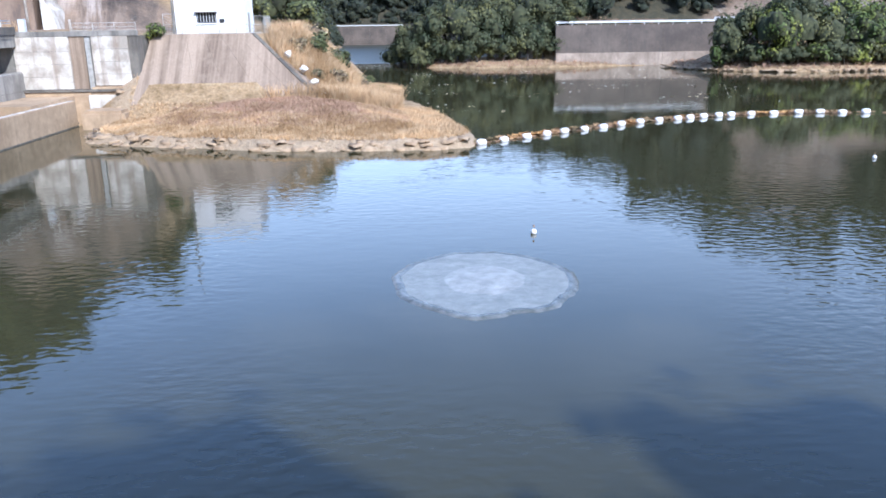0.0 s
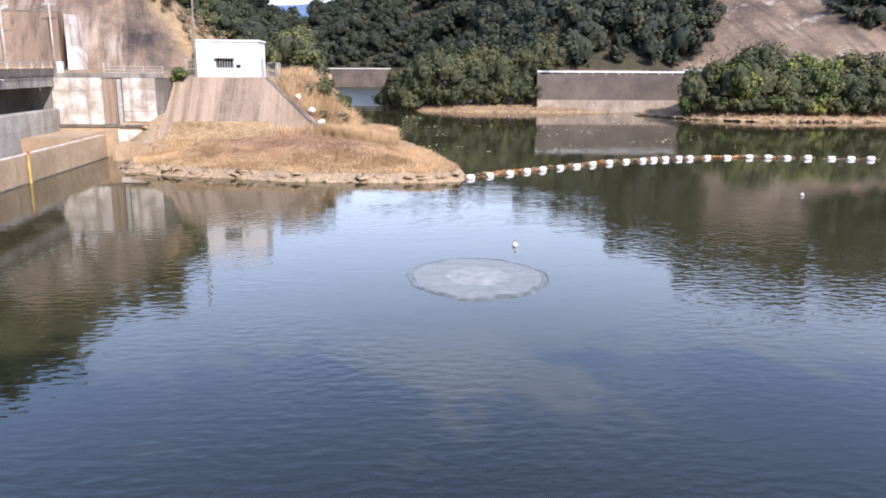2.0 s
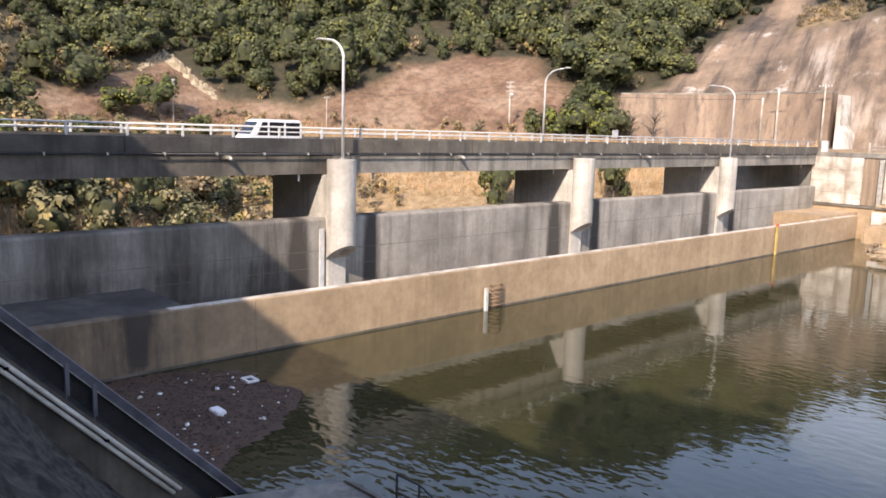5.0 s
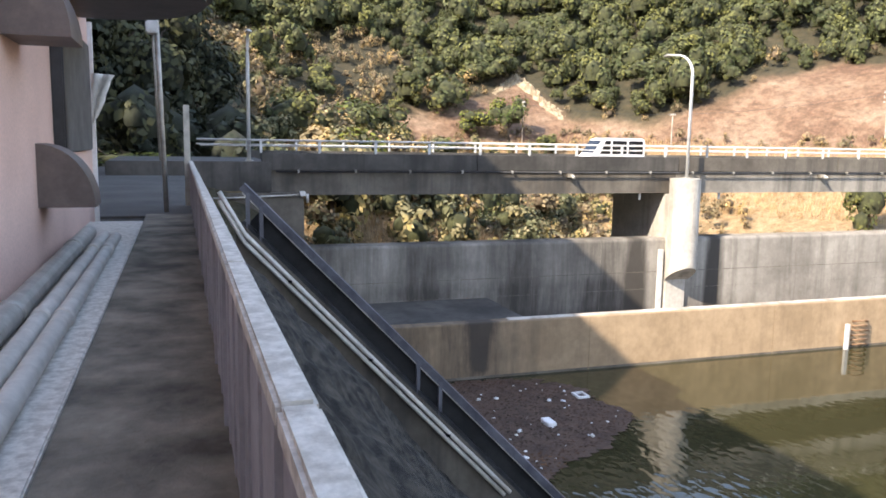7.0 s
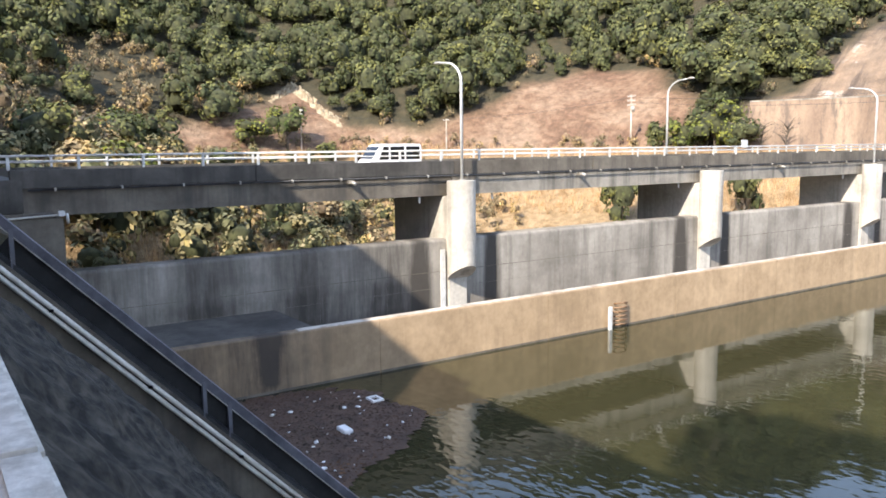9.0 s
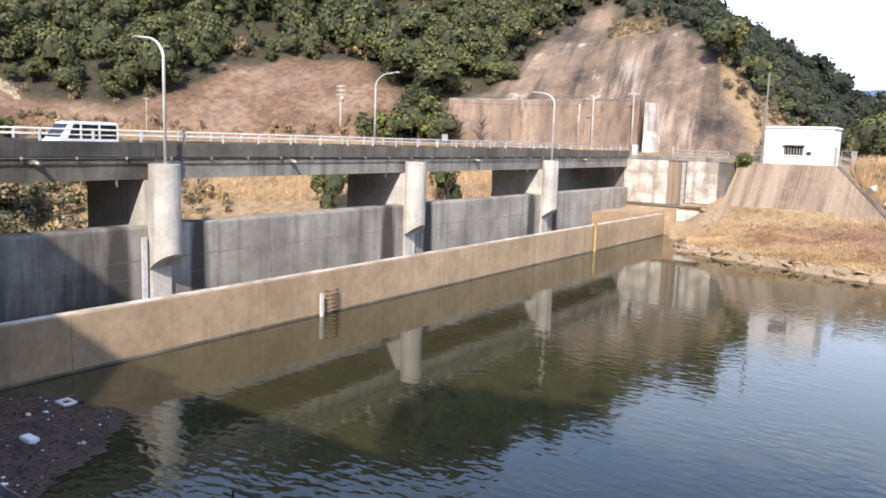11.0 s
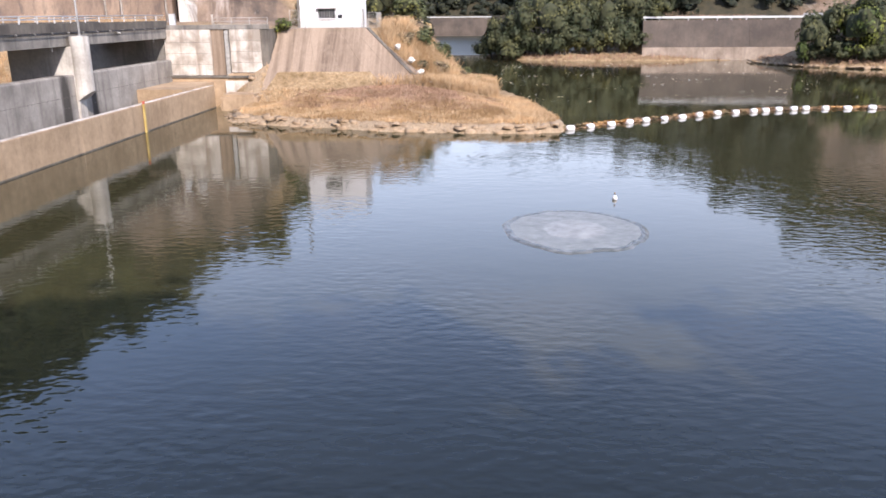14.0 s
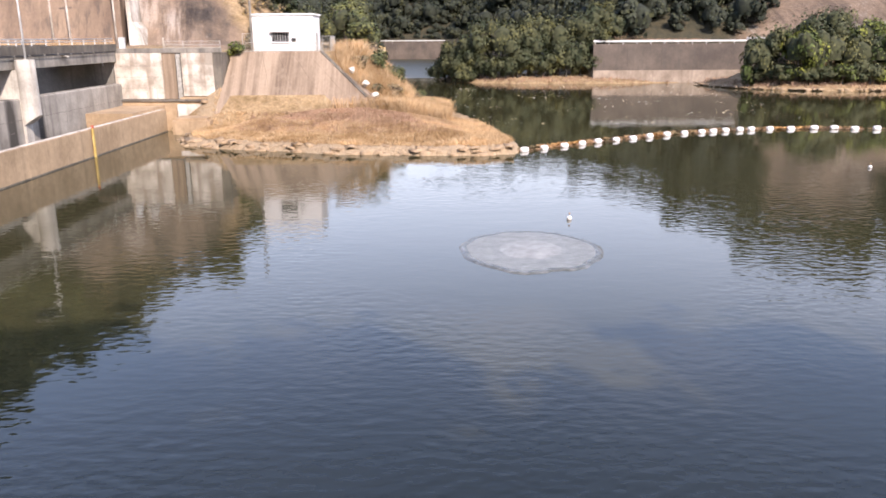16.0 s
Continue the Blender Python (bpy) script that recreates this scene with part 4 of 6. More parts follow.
# ---- single trees and bushes ----
def tree(name, x, y, height, radius, mat, label, category, seed, clear=0.15, bare=False, group="", cards=600):
    """A tapered trunk with limbs and a crown of leaf clumps."""
    r = random.Random(seed)
    z = float(land(np.array([x]), np.array([y]))[0]) - 0.15
    t = empty(name, (x, y, z))
    tagged(t, label, category, group)
    bm = bmesh.new()
    lean = Vector((r.uniform(-0.06, 0.06), r.uniform(-0.06, 0.06), 1))
    top = height * (0.75 if not bare else 0.9)
    base = Vector((x, y, z))
    tube(bm, [base + lean * top * k for k in (0, 0.25, 0.6, 1)], 0.035 * height + 0.03, 7, 0.03)
    for i in range(6 if not bare else 14):
        h = r.uniform(0.25, 0.85) * top
        a = r.uniform(0, 6.3)
        p = base + lean * h
        d = Vector((math.cos(a), math.sin(a), r.uniform(0.4, 1.1))).normalized() * radius * r.uniform(0.5, 1.0)
        mid_ = p + d * 0.5 + Vector((0, 0, 0.06 * height))
        tube(bm, [p, mid_, p + d], 0.014 * height + 0.015, 5, 0.012)
        if bare:
            for _ in range(4):
                q = p + d * r.uniform(0.4, 0.95)
                tube(bm, [q, q + Vector((r.gauss(0, 1), r.gauss(0, 1), r.uniform(0.2, 1.4))) * 0.16 * height], 0.015, 4, 0.006)
    part("trunk", bm, BARK, t, smooth=True)
    if not bare:
        template = crown_template(r, cards, 8 if cards < 1500 else 12, min(0.125, (0.22 if cards < 1500 else 0.2) / radius + 0.014), 0.7 if cards < 1500 else 0.5)
        half = height * (1 - clear) / 2
        ob = bulk_mesh("crown", [place(template, (x + lean.x * top * 0.6, y + lean.y * top * 0.6, z + height * clear + half), radius, half, r.uniform(0, 6.3))], mat)
        hang(ob, t)
    return t


LEAF_ISLE = leaf_material("island_leaves", (0.042, 0.047, 0.02), (0.062, 0.067, 0.028), (0.088, 0.09, 0.04))
LEAF_BRIGHT = leaf_material("bright_bush_leaves", (0.05, 0.062, 0.012), (0.10, 0.12, 0.025), (0.17, 0.19, 0.05))
r = random.Random(11)
for i, (x, y, h, w) in enumerate([(3.5, 182, 9.5, 3.8), (8, 179.5, 12.5, 4.6), (14, 178, 13.5, 5.2), (20, 179, 12.5, 5.0), (26, 178.5, 13.2, 5.0), (31.5, 179, 11.5, 4.6),
                                  (35.5, 181, 9.0, 3.6), (11, 184, 13.0, 5.0), (23, 185, 13.5, 5.2), (17, 176, 8.0, 3.5), (29, 176.5, 8.0, 3.4), (5, 178, 6.5, 3.0)]):
    tree("island_tree", x, y, h, w, LEAF_ISLE, "dark green broadleaf tree crowded on the small island", "tree", 100 + i, 0.06, group="island trees", cards=1300)
for i, (x, y, h, w) in enumerate([(61, 152.5, 9.5, 3.6), (66.5, 149, 11.5, 4.6), (72, 148.5, 10.5, 4.4), (77.5, 148, 9.0, 4.0), (83, 148, 9.5, 4.2),
                                  (88.5, 147.5, 10.0, 4.3), (94, 147, 10.0, 4.3), (100, 147, 10.5, 4.5), (107, 146, 10.5, 4.6), (64, 155, 10, 4.2), (80, 153, 8.5, 4.0), (70, 154, 10.5, 4.6), (75, 153.5, 9.5, 4.4), (86, 152.5, 9.5, 4.4), (92, 152, 9.5, 4.4), (98, 151.5, 10, 4.6)]):
    tree("shore_tree", x, y, h, w, LEAF_BRIGHT if i % 3 == 1 else LEAF_ISLE, "bushy green tree on the dry far shore", "tree", 200 + i, 0.0, group="far shore trees", cards=1100)
for i in range(24):
    x = -0.5 + i * 1.65
    y = float(np.interp(x, [-1, 6, 15, 27, 40], [185.5, 179.5, 175, 174.6, 176])) + r.uniform(0.3, 2.2)
    tree("island_bush", x, y, r.uniform(4.2, 6.5), r.uniform(2.2, 3.0), LEAF_ISLE, "low olive-green bush at the foot of the island trees", "bush", 700 + i, 0.0, group="island bushes", cards=650)
for i in range(22):
    x = 58.5 + i * 2.5
    y = float(np.interp(x, [50, 57, 66, 73.6, 115], [158, 152.5, 148, 145.6, 144])) + r.uniform(0.2, 1.2)
    tree("shore_bush", x, y, r.uniform(3.6, 5.5), r.uniform(2.0, 2.8), LEAF_BRIGHT if i % 3 == 0 else LEAF_ISLE, "low bush spreading over the far shore", "bush", 740 + i, 0.0, group="far shore bushes", cards=550)
# scrub on the flank behind the hut and along the neck of the peninsula
for i, (x, y, h, w) in enumerate([(-10.5, 110, 4.0, 2.4), (-11, 118, 5.5, 3.0), (-14, 128, 7.5, 3.6), (-16, 140, 7.5, 3.6), (-18, 155, 8, 4.2), (-20, 170, 8, 4.2), (-14, 120, 7, 3.6)]):
    tree("bank_bush", x, y, h, w, LEAF, "dark green shrub on the bank behind the hut", "bush", 300 + i, 0.0, group="bank bushes", cards=600)
for i, (x, y, h, w, m) in enumerate([(-9.5, 94, 1.8, 1.3, LEAF_DRY), (-7.5, 92, 1.6, 1.2, LEAF_DRY), (-8, 97, 2.4, 1.6, LEAF), (-5.5, 95, 1.7, 1.3, LEAF_DRY), (-6, 100, 2.6, 1.8, LEAF), (-3.5, 99, 1.8, 1.4, LEAF_DRY),
                                     (-8.5, 102, 3.0, 2.0, LEAF_DRY), (-4.2, 92, 1.3, 1.0, LEAF_DRY), (-1.5, 101, 1.6, 1.3, LEAF_BRIGHT), (-3.5, 105, 2.2, 1.6, LEAF)]):
    tree("bank_scrub", x, y, h, w, m, "tangled brown scrub on the bank beside the hut", "bush", 330 + i, 0.0, group="bank scrub", cards=500)
# by the bridge
for i, (x, y, h, w, m) in enumerate([(-80.5, 107.5, 8.8, 4.8, LEAF_BRIGHT), (-85.5, 106.5, 6.0, 3.4, LEAF_BRIGHT), (-75.8, 107.6, 6.2, 3.4, LEAF), (-89, 104, 5.4, 2.1, LEAF), (-83, 109, 8.0, 4.0, LEAF), (-141, 60, 8.5, 4.6, LEAF_BRIGHT), (-142, 54, 6.0, 4.2, LEAF_BRIGHT), (-130, 63, 4, 2.2, LEAF)]):
    tree("roadside_bush", x, y, h, w, m, "rounded green bush beside the bare roadside slope", "bush", 400 + i, 0.0, group="roadside bushes", cards=700)
for i, (x, y, h, w) in enumerate([(-89, 121.5, 7, 4.2), (-85.5, 125, 8, 4.4), (-82, 127.5, 7.5, 4.2), (-94, 124.5, 8, 4.4), (-80.5, 132, 7.5, 4.0), (-98, 123, 6.5, 3.8), (-90, 128, 8.5, 4.6), (-86, 117.5, 5.5, 3.2), (-79, 126.5, 6, 3.2)]):
    tree("hillside_tree", x, y, h, w, LEAF, "round olive-green tree between bare slope and rock cut", "tree", 450 + i, 0.0, group="hillside trees", cards=1000)
for i, (x, y) in enumerate([(-72.8, 108.6), (-69.6, 109.6)]):
    tree("bare_shrub", x, y, 5.0, 2.6, LEAF, "leafless pale shrub beside the road", "bush", 430 + i, bare=True, group="bare shrubs")
# below the bridge, on the downstream side
for i, (x, y, h, w, m) in enumerate([(-73, 78, 8.5, 3.0, LEAF), (-60.5, 87, 7.5, 2.6, LEAF), (-56, 12, 6, 3, YELLOW_GREEN), (-60, 16.5, 5, 2.6, LEAF_DRY), (-64, 22, 5, 2.8, YELLOW_GREEN), (-70, 27, 6, 3.2, LEAF),
                                     (-78, 33, 6, 3.4, YELLOW_GREEN), (-85, 40, 6, 3.4, LEAF_DRY), (-52, 9.5, 6.5, 2.6, YELLOW_GREEN), (-90, 46, 7, 3.6, YELLOW_GREEN), (-66, 18, 4.5, 2.4, LEAF),
                                     (-98, 52, 5, 3.0, LEAF_DRY), (-75, 24, 5, 2.8, LEAF_DRY), (-82, 29, 4.5, 2.6, LEAF)]):
    tree("valley_bush", x, y, h, w, m, "tangled bush on the grassy valley side below the bridge", "bush", 500 + i, 0.0, group="valley bushes", cards=600)
for i, (x, y, h, w, m) in enumerate([(-72, 9.5, 6, 3.4, LEAF), (-80, 13.5, 6, 3.6, LEAF_DRY), (-88, 18, 6.5, 3.6, LEAF), (-96, 20, 6, 3.4, LEAF_BRIGHT), (-104, 24, 7, 4, LEAF), (-113, 27, 6, 3.6, LEAF_DRY), (-120, 31, 6.5, 3.8, LEAF),
                                     (-70, 15, 5, 3, LEAF_BRIGHT), (-84, 22, 5, 3, LEAF_DRY), (-93, 30, 5.5, 3.2, LEAF), (-103, 36, 5.5, 3.2, LEAF_DRY), (-112, 44, 5.5, 3.4, LEAF), (-124, 41, 5, 3, LEAF_DRY), (-60, 10, 5, 2.6, LEAF_DRY)]):
    tree("hillside_bush", x, y, h, w, m, "sunlit scrubby bush at the foot of the wooded hill", "bush", 550 + i, 0.0, group="hillside bushes", cards=800)
# shaded trees past the near end of the bridge, their shade put into the leaf colour
for i, (x, y, h, w) in enumerate([(-66, -1.5, 12, 5), (-69, 1.0, 8.5, 4.2), (-63, -9, 14, 6), (-70, -14, 15, 6), (-76, -4, 15, 6), (-62, -20, 15, 6.5)]):
    tree("roadside_tree", x, y, h, w, LEAF_FAR, "dark shaded evergreen tree beyond the road", "tree", 600 + i, 0.05, group="shaded roadside trees", cards=3000)

# ---- dry grass ----
def tufts(name, label, count, region, tall, seed, mat):
    """Blades of dry grass, many small bent strips."""
    q = np.random.RandomState(seed)
    x = q.uniform(region[0], region[1], count * 3)
    y = q.uniform(region[2], region[3], count * 3)
    ok = region[4](x, y)
    x, y = x[ok][:count], y[ok][:count]
    z = land(x, y) - 0.05
    n = len(x)
    pieces = []
    for k in range(7):
        a = q.uniform(0, 6.3, n)
        h = tall * q.uniform(0.5, 1.2, n)
        w = 0.018 + 0.02 * q.rand(n)
        bx, by = x + q.normal(0, 0.16, n), y + q.normal(0, 0.16, n)
        lx, ly = q.normal(0, 0.3, n) * h, q.normal(0, 0.3, n) * h
        c, s = np.cos(a) * w, np.sin(a) * w
        v = np.stack([np.stack([bx - c, by - s, z], 1), np.stack([bx + c, by + s, z], 1), np.stack([bx + lx + 0.4 * c, by + ly + 0.4 * s, z + h], 1),
                      np.stack([bx + lx - 0.4 * c, by + ly - 0.4 * s, z + h], 1)], 1).reshape(-1, 3)
        pieces.append((v, np.arange(4 * n).reshape(-1, 4)))
    return tagged(bulk_mesh(name, pieces, mat), label, "grass", "", "stuff")


GRASS = leaf_material("dry_grass_blades", (0.28, 0.185, 0.095), (0.45, 0.315, 0.175), (0.58, 0.45, 0.28), ((0.7, 0.64, 0.55), (1.14, 1.08, 1.0)))
GRASS_RED = leaf_material("reddish_grass_blades", (0.20, 0.12, 0.075), (0.33, 0.215, 0.14), (0.46, 0.325, 0.22), ((0.75, 0.7, 0.64), (1.12, 1.06, 1.0)))
BANK_FACE = [(-24.6, 86.3), (-6.3, 86.3), (-12.6, 92.4), (-24, 92.4)]
tufts("dry_grass", "tall dry golden grass along the peninsula shore", 9000, (-28, 8, 67, 90, lambda x, y: (sdist(PENINSULA, x, y) > 1.0) & (sdist(PENINSULA, x, y) < 9) & (sdist(BANK_FACE, x, y) < 0) & (x > -25)), 0.27, 1, GRASS)
tufts("dry_grass", "reddish dry grass below the concrete slope", 6000, (-25, 2, 74, 87, lambda x, y: (sdist(PENINSULA, x, y) > 5) & (sdist(BANK_FACE, x, y) < 0)), 0.24, 2, GRASS_RED)
tufts("pampas_grass", "tall pale pampas grass on the bank beside the hut", 6500, (-12, 1, 86, 108, lambda x, y: (sdist(PENINSULA, x, y) > 0.8) & (sdist(PLATFORM, x, y) < 0) & (sdist(BANK_FACE, x, y) < 0)), 1.3, 3, GRASS)
tufts("dry_grass", "dry grass on the island and far shore", 5000, (-2, 120, 140, 195, lambda x, y: (np.maximum(sdist(ISLAND, x, y), sdist(BUSH_BANK, x, y)) > 0.3) & (np.maximum(sdist(ISLAND, x, y), sdist(BUSH_BANK, x, y)) < 4)), 0.6, 4, GRASS_RED)
tufts("dry_grass", "dry yellow grass on the valley side below the bridge", 9000, (-140, -45, 5, 112, lambda x, y: (sdist(HILL_LEFT, x, y) > -26) & (sdist(HILL_LEFT, x, y) < 2)), 1.1, 5, GRASS)
# ---- far shore road walls ----
BASE_COURSE = two_tone("washed_base_course", (0.19, 0.145, 0.105), (0.33, 0.265, 0.20), 0.3, 2.0, dirt=(0.12, 0.095, 0.07), dirt_amount=0.4)
def shore_wall(name, x0, x1, y, foot, top, label, base=BASE_COURSE):
    w = empty(name, ((x0 + x1) / 2, y, foot))
    tagged(w, label, "retaining wall")
    n = max(1, round((x1 - x0) / 7))
    step = (x1 - x0) / n
    cut = foot + (top - foot) * 0.3
    for i in range(n):
        a, b = x0 + i * step, x0 + (i + 1) * step - 0.025
        part("wall_panel", prism(bmesh.new(), [(y - 0.75, cut), (y - 0.15, top), (y + 0.8, top), (y + 0.8, cut)], 0, a, b), LAKE_WALL, w)
        part("base_course", prism(bmesh.new(), [(y - 1.2, foot - 1), (y - 0.95, cut), (y + 0.8, cut), (y + 0.8, foot - 1)], 0, a, b), base, w, "washed base course")
    g = empty("guard_rail", ((x0 + x1) / 2, y + 0.2, top))
    tagged(g, "white roadside guard rail above the lake wall", "guard rail", "lake road guard rails")
    part("beam", box(x0, x1 + 1, y + 0.1, y + 0.2, top + 0.36, top + 0.76, 0.03), WHITE_STEEL, g)
    x = x0 + 0.4
    while x < x1 + 1:
        part("post", box(x - 0.07, x + 0.07, y + 0.2, y + 0.32, top - 0.05, top + 0.8), WHITE_STEEL, g)
        x += 2.0 if x1 - x0 < 30 else 3.0
    return w


shore_wall("lake_wall", 33.0, 70.0, 174.2, 0.3, 8.2, "dark weathered concrete retaining wall on the far shore")
shore_wall("lake_wall", -34.0, 9.0, 366.0, 0.8, 7.6, "distant grey retaining wall under the lake road", LAKE_WALL)
g = empty("guard_rail", (85, 157, 8))
tagged(g, "white roadside guard rail half hidden by trees", "guard rail", "lake road guard rails")
for a, b in (((66, 174.4), (95, 156.5)), ((95, 156.5), (130, 149))):
    dx, dy = b[0] - a[0], b[1] - a[1]
    part("beam", prism(bmesh.new(), [(a[0], a[1]), (b[0], b[1]), (b[0] + 0.1, b[1] + 0.15), (a[0] + 0.1, a[1] + 0.15)], 2, 9.0, 9.45), WHITE_STEEL, g)
    tagged(part("road_wall", prism(bmesh.new(), [(a[0], a[1]), (b[0], b[1]), (b[0] + 6, b[1] + 9), (a[0] + 6, a[1] + 9)], 2, 0.0, 8.7), LAKE_WALL), "dark retaining wall carrying the lake road behind trees", "retaining wall")
    for k in range(11):
        part("post", box(a[0] + dx * k / 10, a[0] + dx * k / 10 + 0.12, a[1] + dy * k / 10 + 0.05, a[1] + dy * k / 10 + 0.17, 8.7, 9.4), WHITE_STEEL, g)

# ---- roadside retaining wall below the cut rock ----
CUT_WALL = two_tone("streaked_shotcrete", (0.16, 0.11, 0.075), (0.30, 0.215, 0.145), 0.25, 3.0, stretch=(1.0, 1.0, 0.12), dirt=(0.09, 0.07, 0.055), dirt_amount=0.8)
cutwall = empty("cut_retaining_wall", (-64, 112, 8.5))
tagged(cutwall, "rust-streaked sprayed concrete wall at the foot of the rock cut", "retaining wall")
line = [(-76, 108.6), (-69, 111.6), (-62, 114.2), (-56, 114.6), (-50.5, 114), (-44.2, 113.2)]
for (ax, ay), (bx, by) in zip(line, line[1:]):
    bm = bmesh.new()
    vs = [bm.verts.new(p) for p in ((ax, ay, 7.5), (bx, by, 7.5), (bx - 0.8, by + 2.4, 16.8), (ax - 0.8, ay + 2.4, 16.8), (ax - 1, ay + 5, 7.5), (bx - 1, by + 5, 7.5), (bx - 1, by + 5, 16.8), (ax - 1, ay + 5, 16.8))]
    for q in ((0, 1, 2, 3), (5, 4, 7, 6), (3, 2, 6, 7), (4, 0, 3, 7), (1, 5, 6, 2), (4, 5, 1, 0)):
        bm.faces.new([vs[k] for k in q])
    part("wall_bay", bm, CUT_WALL, cutwall)
part("coping", prism(bmesh.new(), [(x - 0.9, y + 2.35) for x, y in line] + [(x - 0.9, y + 2.75) for x, y in reversed(line)], 2, 16.8, 17.0), CONCRETE, cutwall)

butt = tagged(part("rock_buttress", prism(bmesh.new(), [(-43.6, 8.4), (-41.6, 8.4), (-42.4, 11.4), (-43.0, 12.2), (-43.2, 16.4), (-43.6, 16.4)], 1, 114.0, 118.0), CONCRETE_PALE), "pale concrete buttress propping the rock cut", "buttress")

# ---- far blue ridge ----
m, n, l, b = material("hazy_ridge", 1.0)
l.new(ramp(n, l, noise_tex(n, l, 0.004, 4), [(0.3, (0.07, 0.11, 0.19)), (0.7, (0.09, 0.135, 0.22))]), b.inputs["Base Color"])
xs = np.arange(-900, 300, 40.0)
tops = 182 + 16 * wobble(xs, xs * 0.3, 170, 2.0)
rv = [(x, 2300, -20) for x in xs] + [(x, 2450, t) for x, t in zip(xs, tops)] + [(x, 2700, -20) for x in xs]
k = len(xs)
backdrop = mesh_ob("backdrop", rv, [(i, i + 1, k + i + 1, k + i) for i in range(k - 1)] + [(k + i, k + i + 1, 2 * k + i + 1, 2 * k + i) for i in range(k - 1)], m)
tagged(backdrop, "distant hazy blue mountain ridge", "mountain", "", "structure")

# ---- utility poles ----
def utility_pole(x, y, z, top, arms=1, seed=0, box_=False):
    p = empty("utility_pole", (x, y, z))
    tagged(p, "slender grey concrete utility pole with cross arms", "utility pole", "roadside utility poles")
    part("shaft", tube(bmesh.new(), [(x, y, z), (x, y, top)], 0.17, 8, 0.11), CONCRETE_PALE, p, smooth=True)
    for i in range(arms):
        h = top - 0.35 - 0.75 * i
        part("cross_arm", box(x - 0.9, x + 0.9, y - 0.05, y + 0.05, h, h + 0.1), GREY_STEEL, p)
        for s in (-0.8, -0.35, 0.35, 0.8):
            part("insulator", box(x + s - 0.05, x + s + 0.05, y - 0.05, y + 0.05, h + 0.1, h + 0.3, 0.02), WHITE_STEEL, p)
    if box_:
        part("transformer", tube(bmesh.new(), [(x + 0.4, y, top - 2.9), (x + 0.4, y, top - 2.0)], 0.28, 10), GREY_STEEL, p, smooth=True)
    return p


utility_pole(-95, 103.8, 9.0, 18.9, 3, box_=True)
utility_pole(-53.5, 112.6, 8.9, 16.0, 0)
utility_pole(-51.2, 112.6, 8.9, 17.3, 1)
utility_pole(-45.2, 113.6, 8.4, 17.8, 1)
utility_pole(-121, 83, 9.0, 15.6, 1)
utility_pole(-140, 62.5, 9.0, 17.9, 3)
for a, b in (((-140, 62.5, 17.4), (-121, 83, 15.4)), ((-121, 83, 15.4), (-95, 103.8, 18.4)), ((-95, 103.8, 18.4), (-51.2, 112.6, 17.1)), ((-51.2, 112.6, 17.1), (-45.2, 113.6, 17.5)), ((-95, 103.8, 17.6), (-53.5, 112.6, 15.8))):
    pts = [Vector(a).lerp(Vector(b), t) - Vector((0, 0, 4 * 0.6 * t * (1 - t))) for t in np.linspace(0, 1, 9)]
    tagged(part("power_line", tube(bmesh.new(), pts, 0.025, 4), DARK_STEEL), "thin black power line strung between utility poles", "cable", "power lines")

# ---- bridge fittings ----
conduit = empty("conduit", (-35.55, 46, 8.5))
tagged(conduit, "thin grey conduit clipped along the bridge side", "pipe")
part("pipe", tube(bmesh.new(), [(-35.52, 4, 8.56), (-35.52, 88, 8.56)], 0.045, 6), DARK_STEEL, conduit, smooth=True)
y = 5.0
while y < 88:
    part("clip", box(-35.6, -35.46, y - 0.04, y + 0.04, 8.5, 8.64), GREY_STEEL, conduit)
    y += 2.6
for y in (18.6, 34.5, 55.5, 76.5):
    s = empty("drain_spout", (-35.3, y, 8.35))
    tagged(s, "small grey drain spout on the bridge girder", "spout", "drain spouts")
    part("bracket", box(-35.72, -35.45, y - 0.15, y + 0.15, 8.3, 8.5, 0.02), CONCRETE, s)
    part("pipe", tube(bmesh.new(), [(-35.5, y, 8.4), (-35.15, y, 8.32)], 0.09, 8), GREY_STEEL, s, smooth=True)
for y in (22.9, 27.9, 44.2, 49.1, 65.2, 69.5, 86.0):
    d = tagged(part("drain_pipe", tube(bmesh.new(), [(-35.98, y, 7.5), (-35.98, y, 7.12)], 0.075, 8, 0.06), WHITE_STEEL), "short white drain pipe under the bridge deck", "pipe", "deck drain pipes")
box_ = tagged(part("control_box", box(-35.5, -34.9, 89.6, 90.1, 8.45, 10.1, 0.03), WHITE_STEEL), "white steel control box at the bridge end", "box")
for y in (61.5,):
    tagged(part("road_sign", box(-43.3, -43.25, y, y + 0.9, 9.8, 10.5, 0.01), WHITE_STEEL), "small white sign panel on the far railing", "sign")
bar = tagged(part("level_staff", box(-35.36, -35.26, 23.8, 24.1, 1.2, 4.55, 0.01), WHITE_STEEL), "white vertical water level staff on the weir", "gauge")

# gauge pole and old ladder at the spillway wall
YELLOW = two_tone("faded_yellow_paint", (0.40, 0.29, 0.085), (0.52, 0.39, 0.14), 2.0, 15.0, 0.5, relief=0.05)
gp = empty("depth_gauge", (-30.05, 68.2, 0))
tagged(gp, "yellow depth gauge pole with a red tip in the water", "gauge")
part("pole", box(-30.14, -29.98, 68.08, 68.32, -1.5, 2.5, 0.02), YELLOW, gp)
RED = two_tone("red_paint", (0.36, 0.08, 0.05), (0.45, 0.11, 0.07), 2.0)
part("tip", box(-30.15, -29.97, 68.07, 68.33, 2.5, 2.75, 0.02), RED, gp)
mk = empty("marker_post", (-29.9, 31.4, 0))
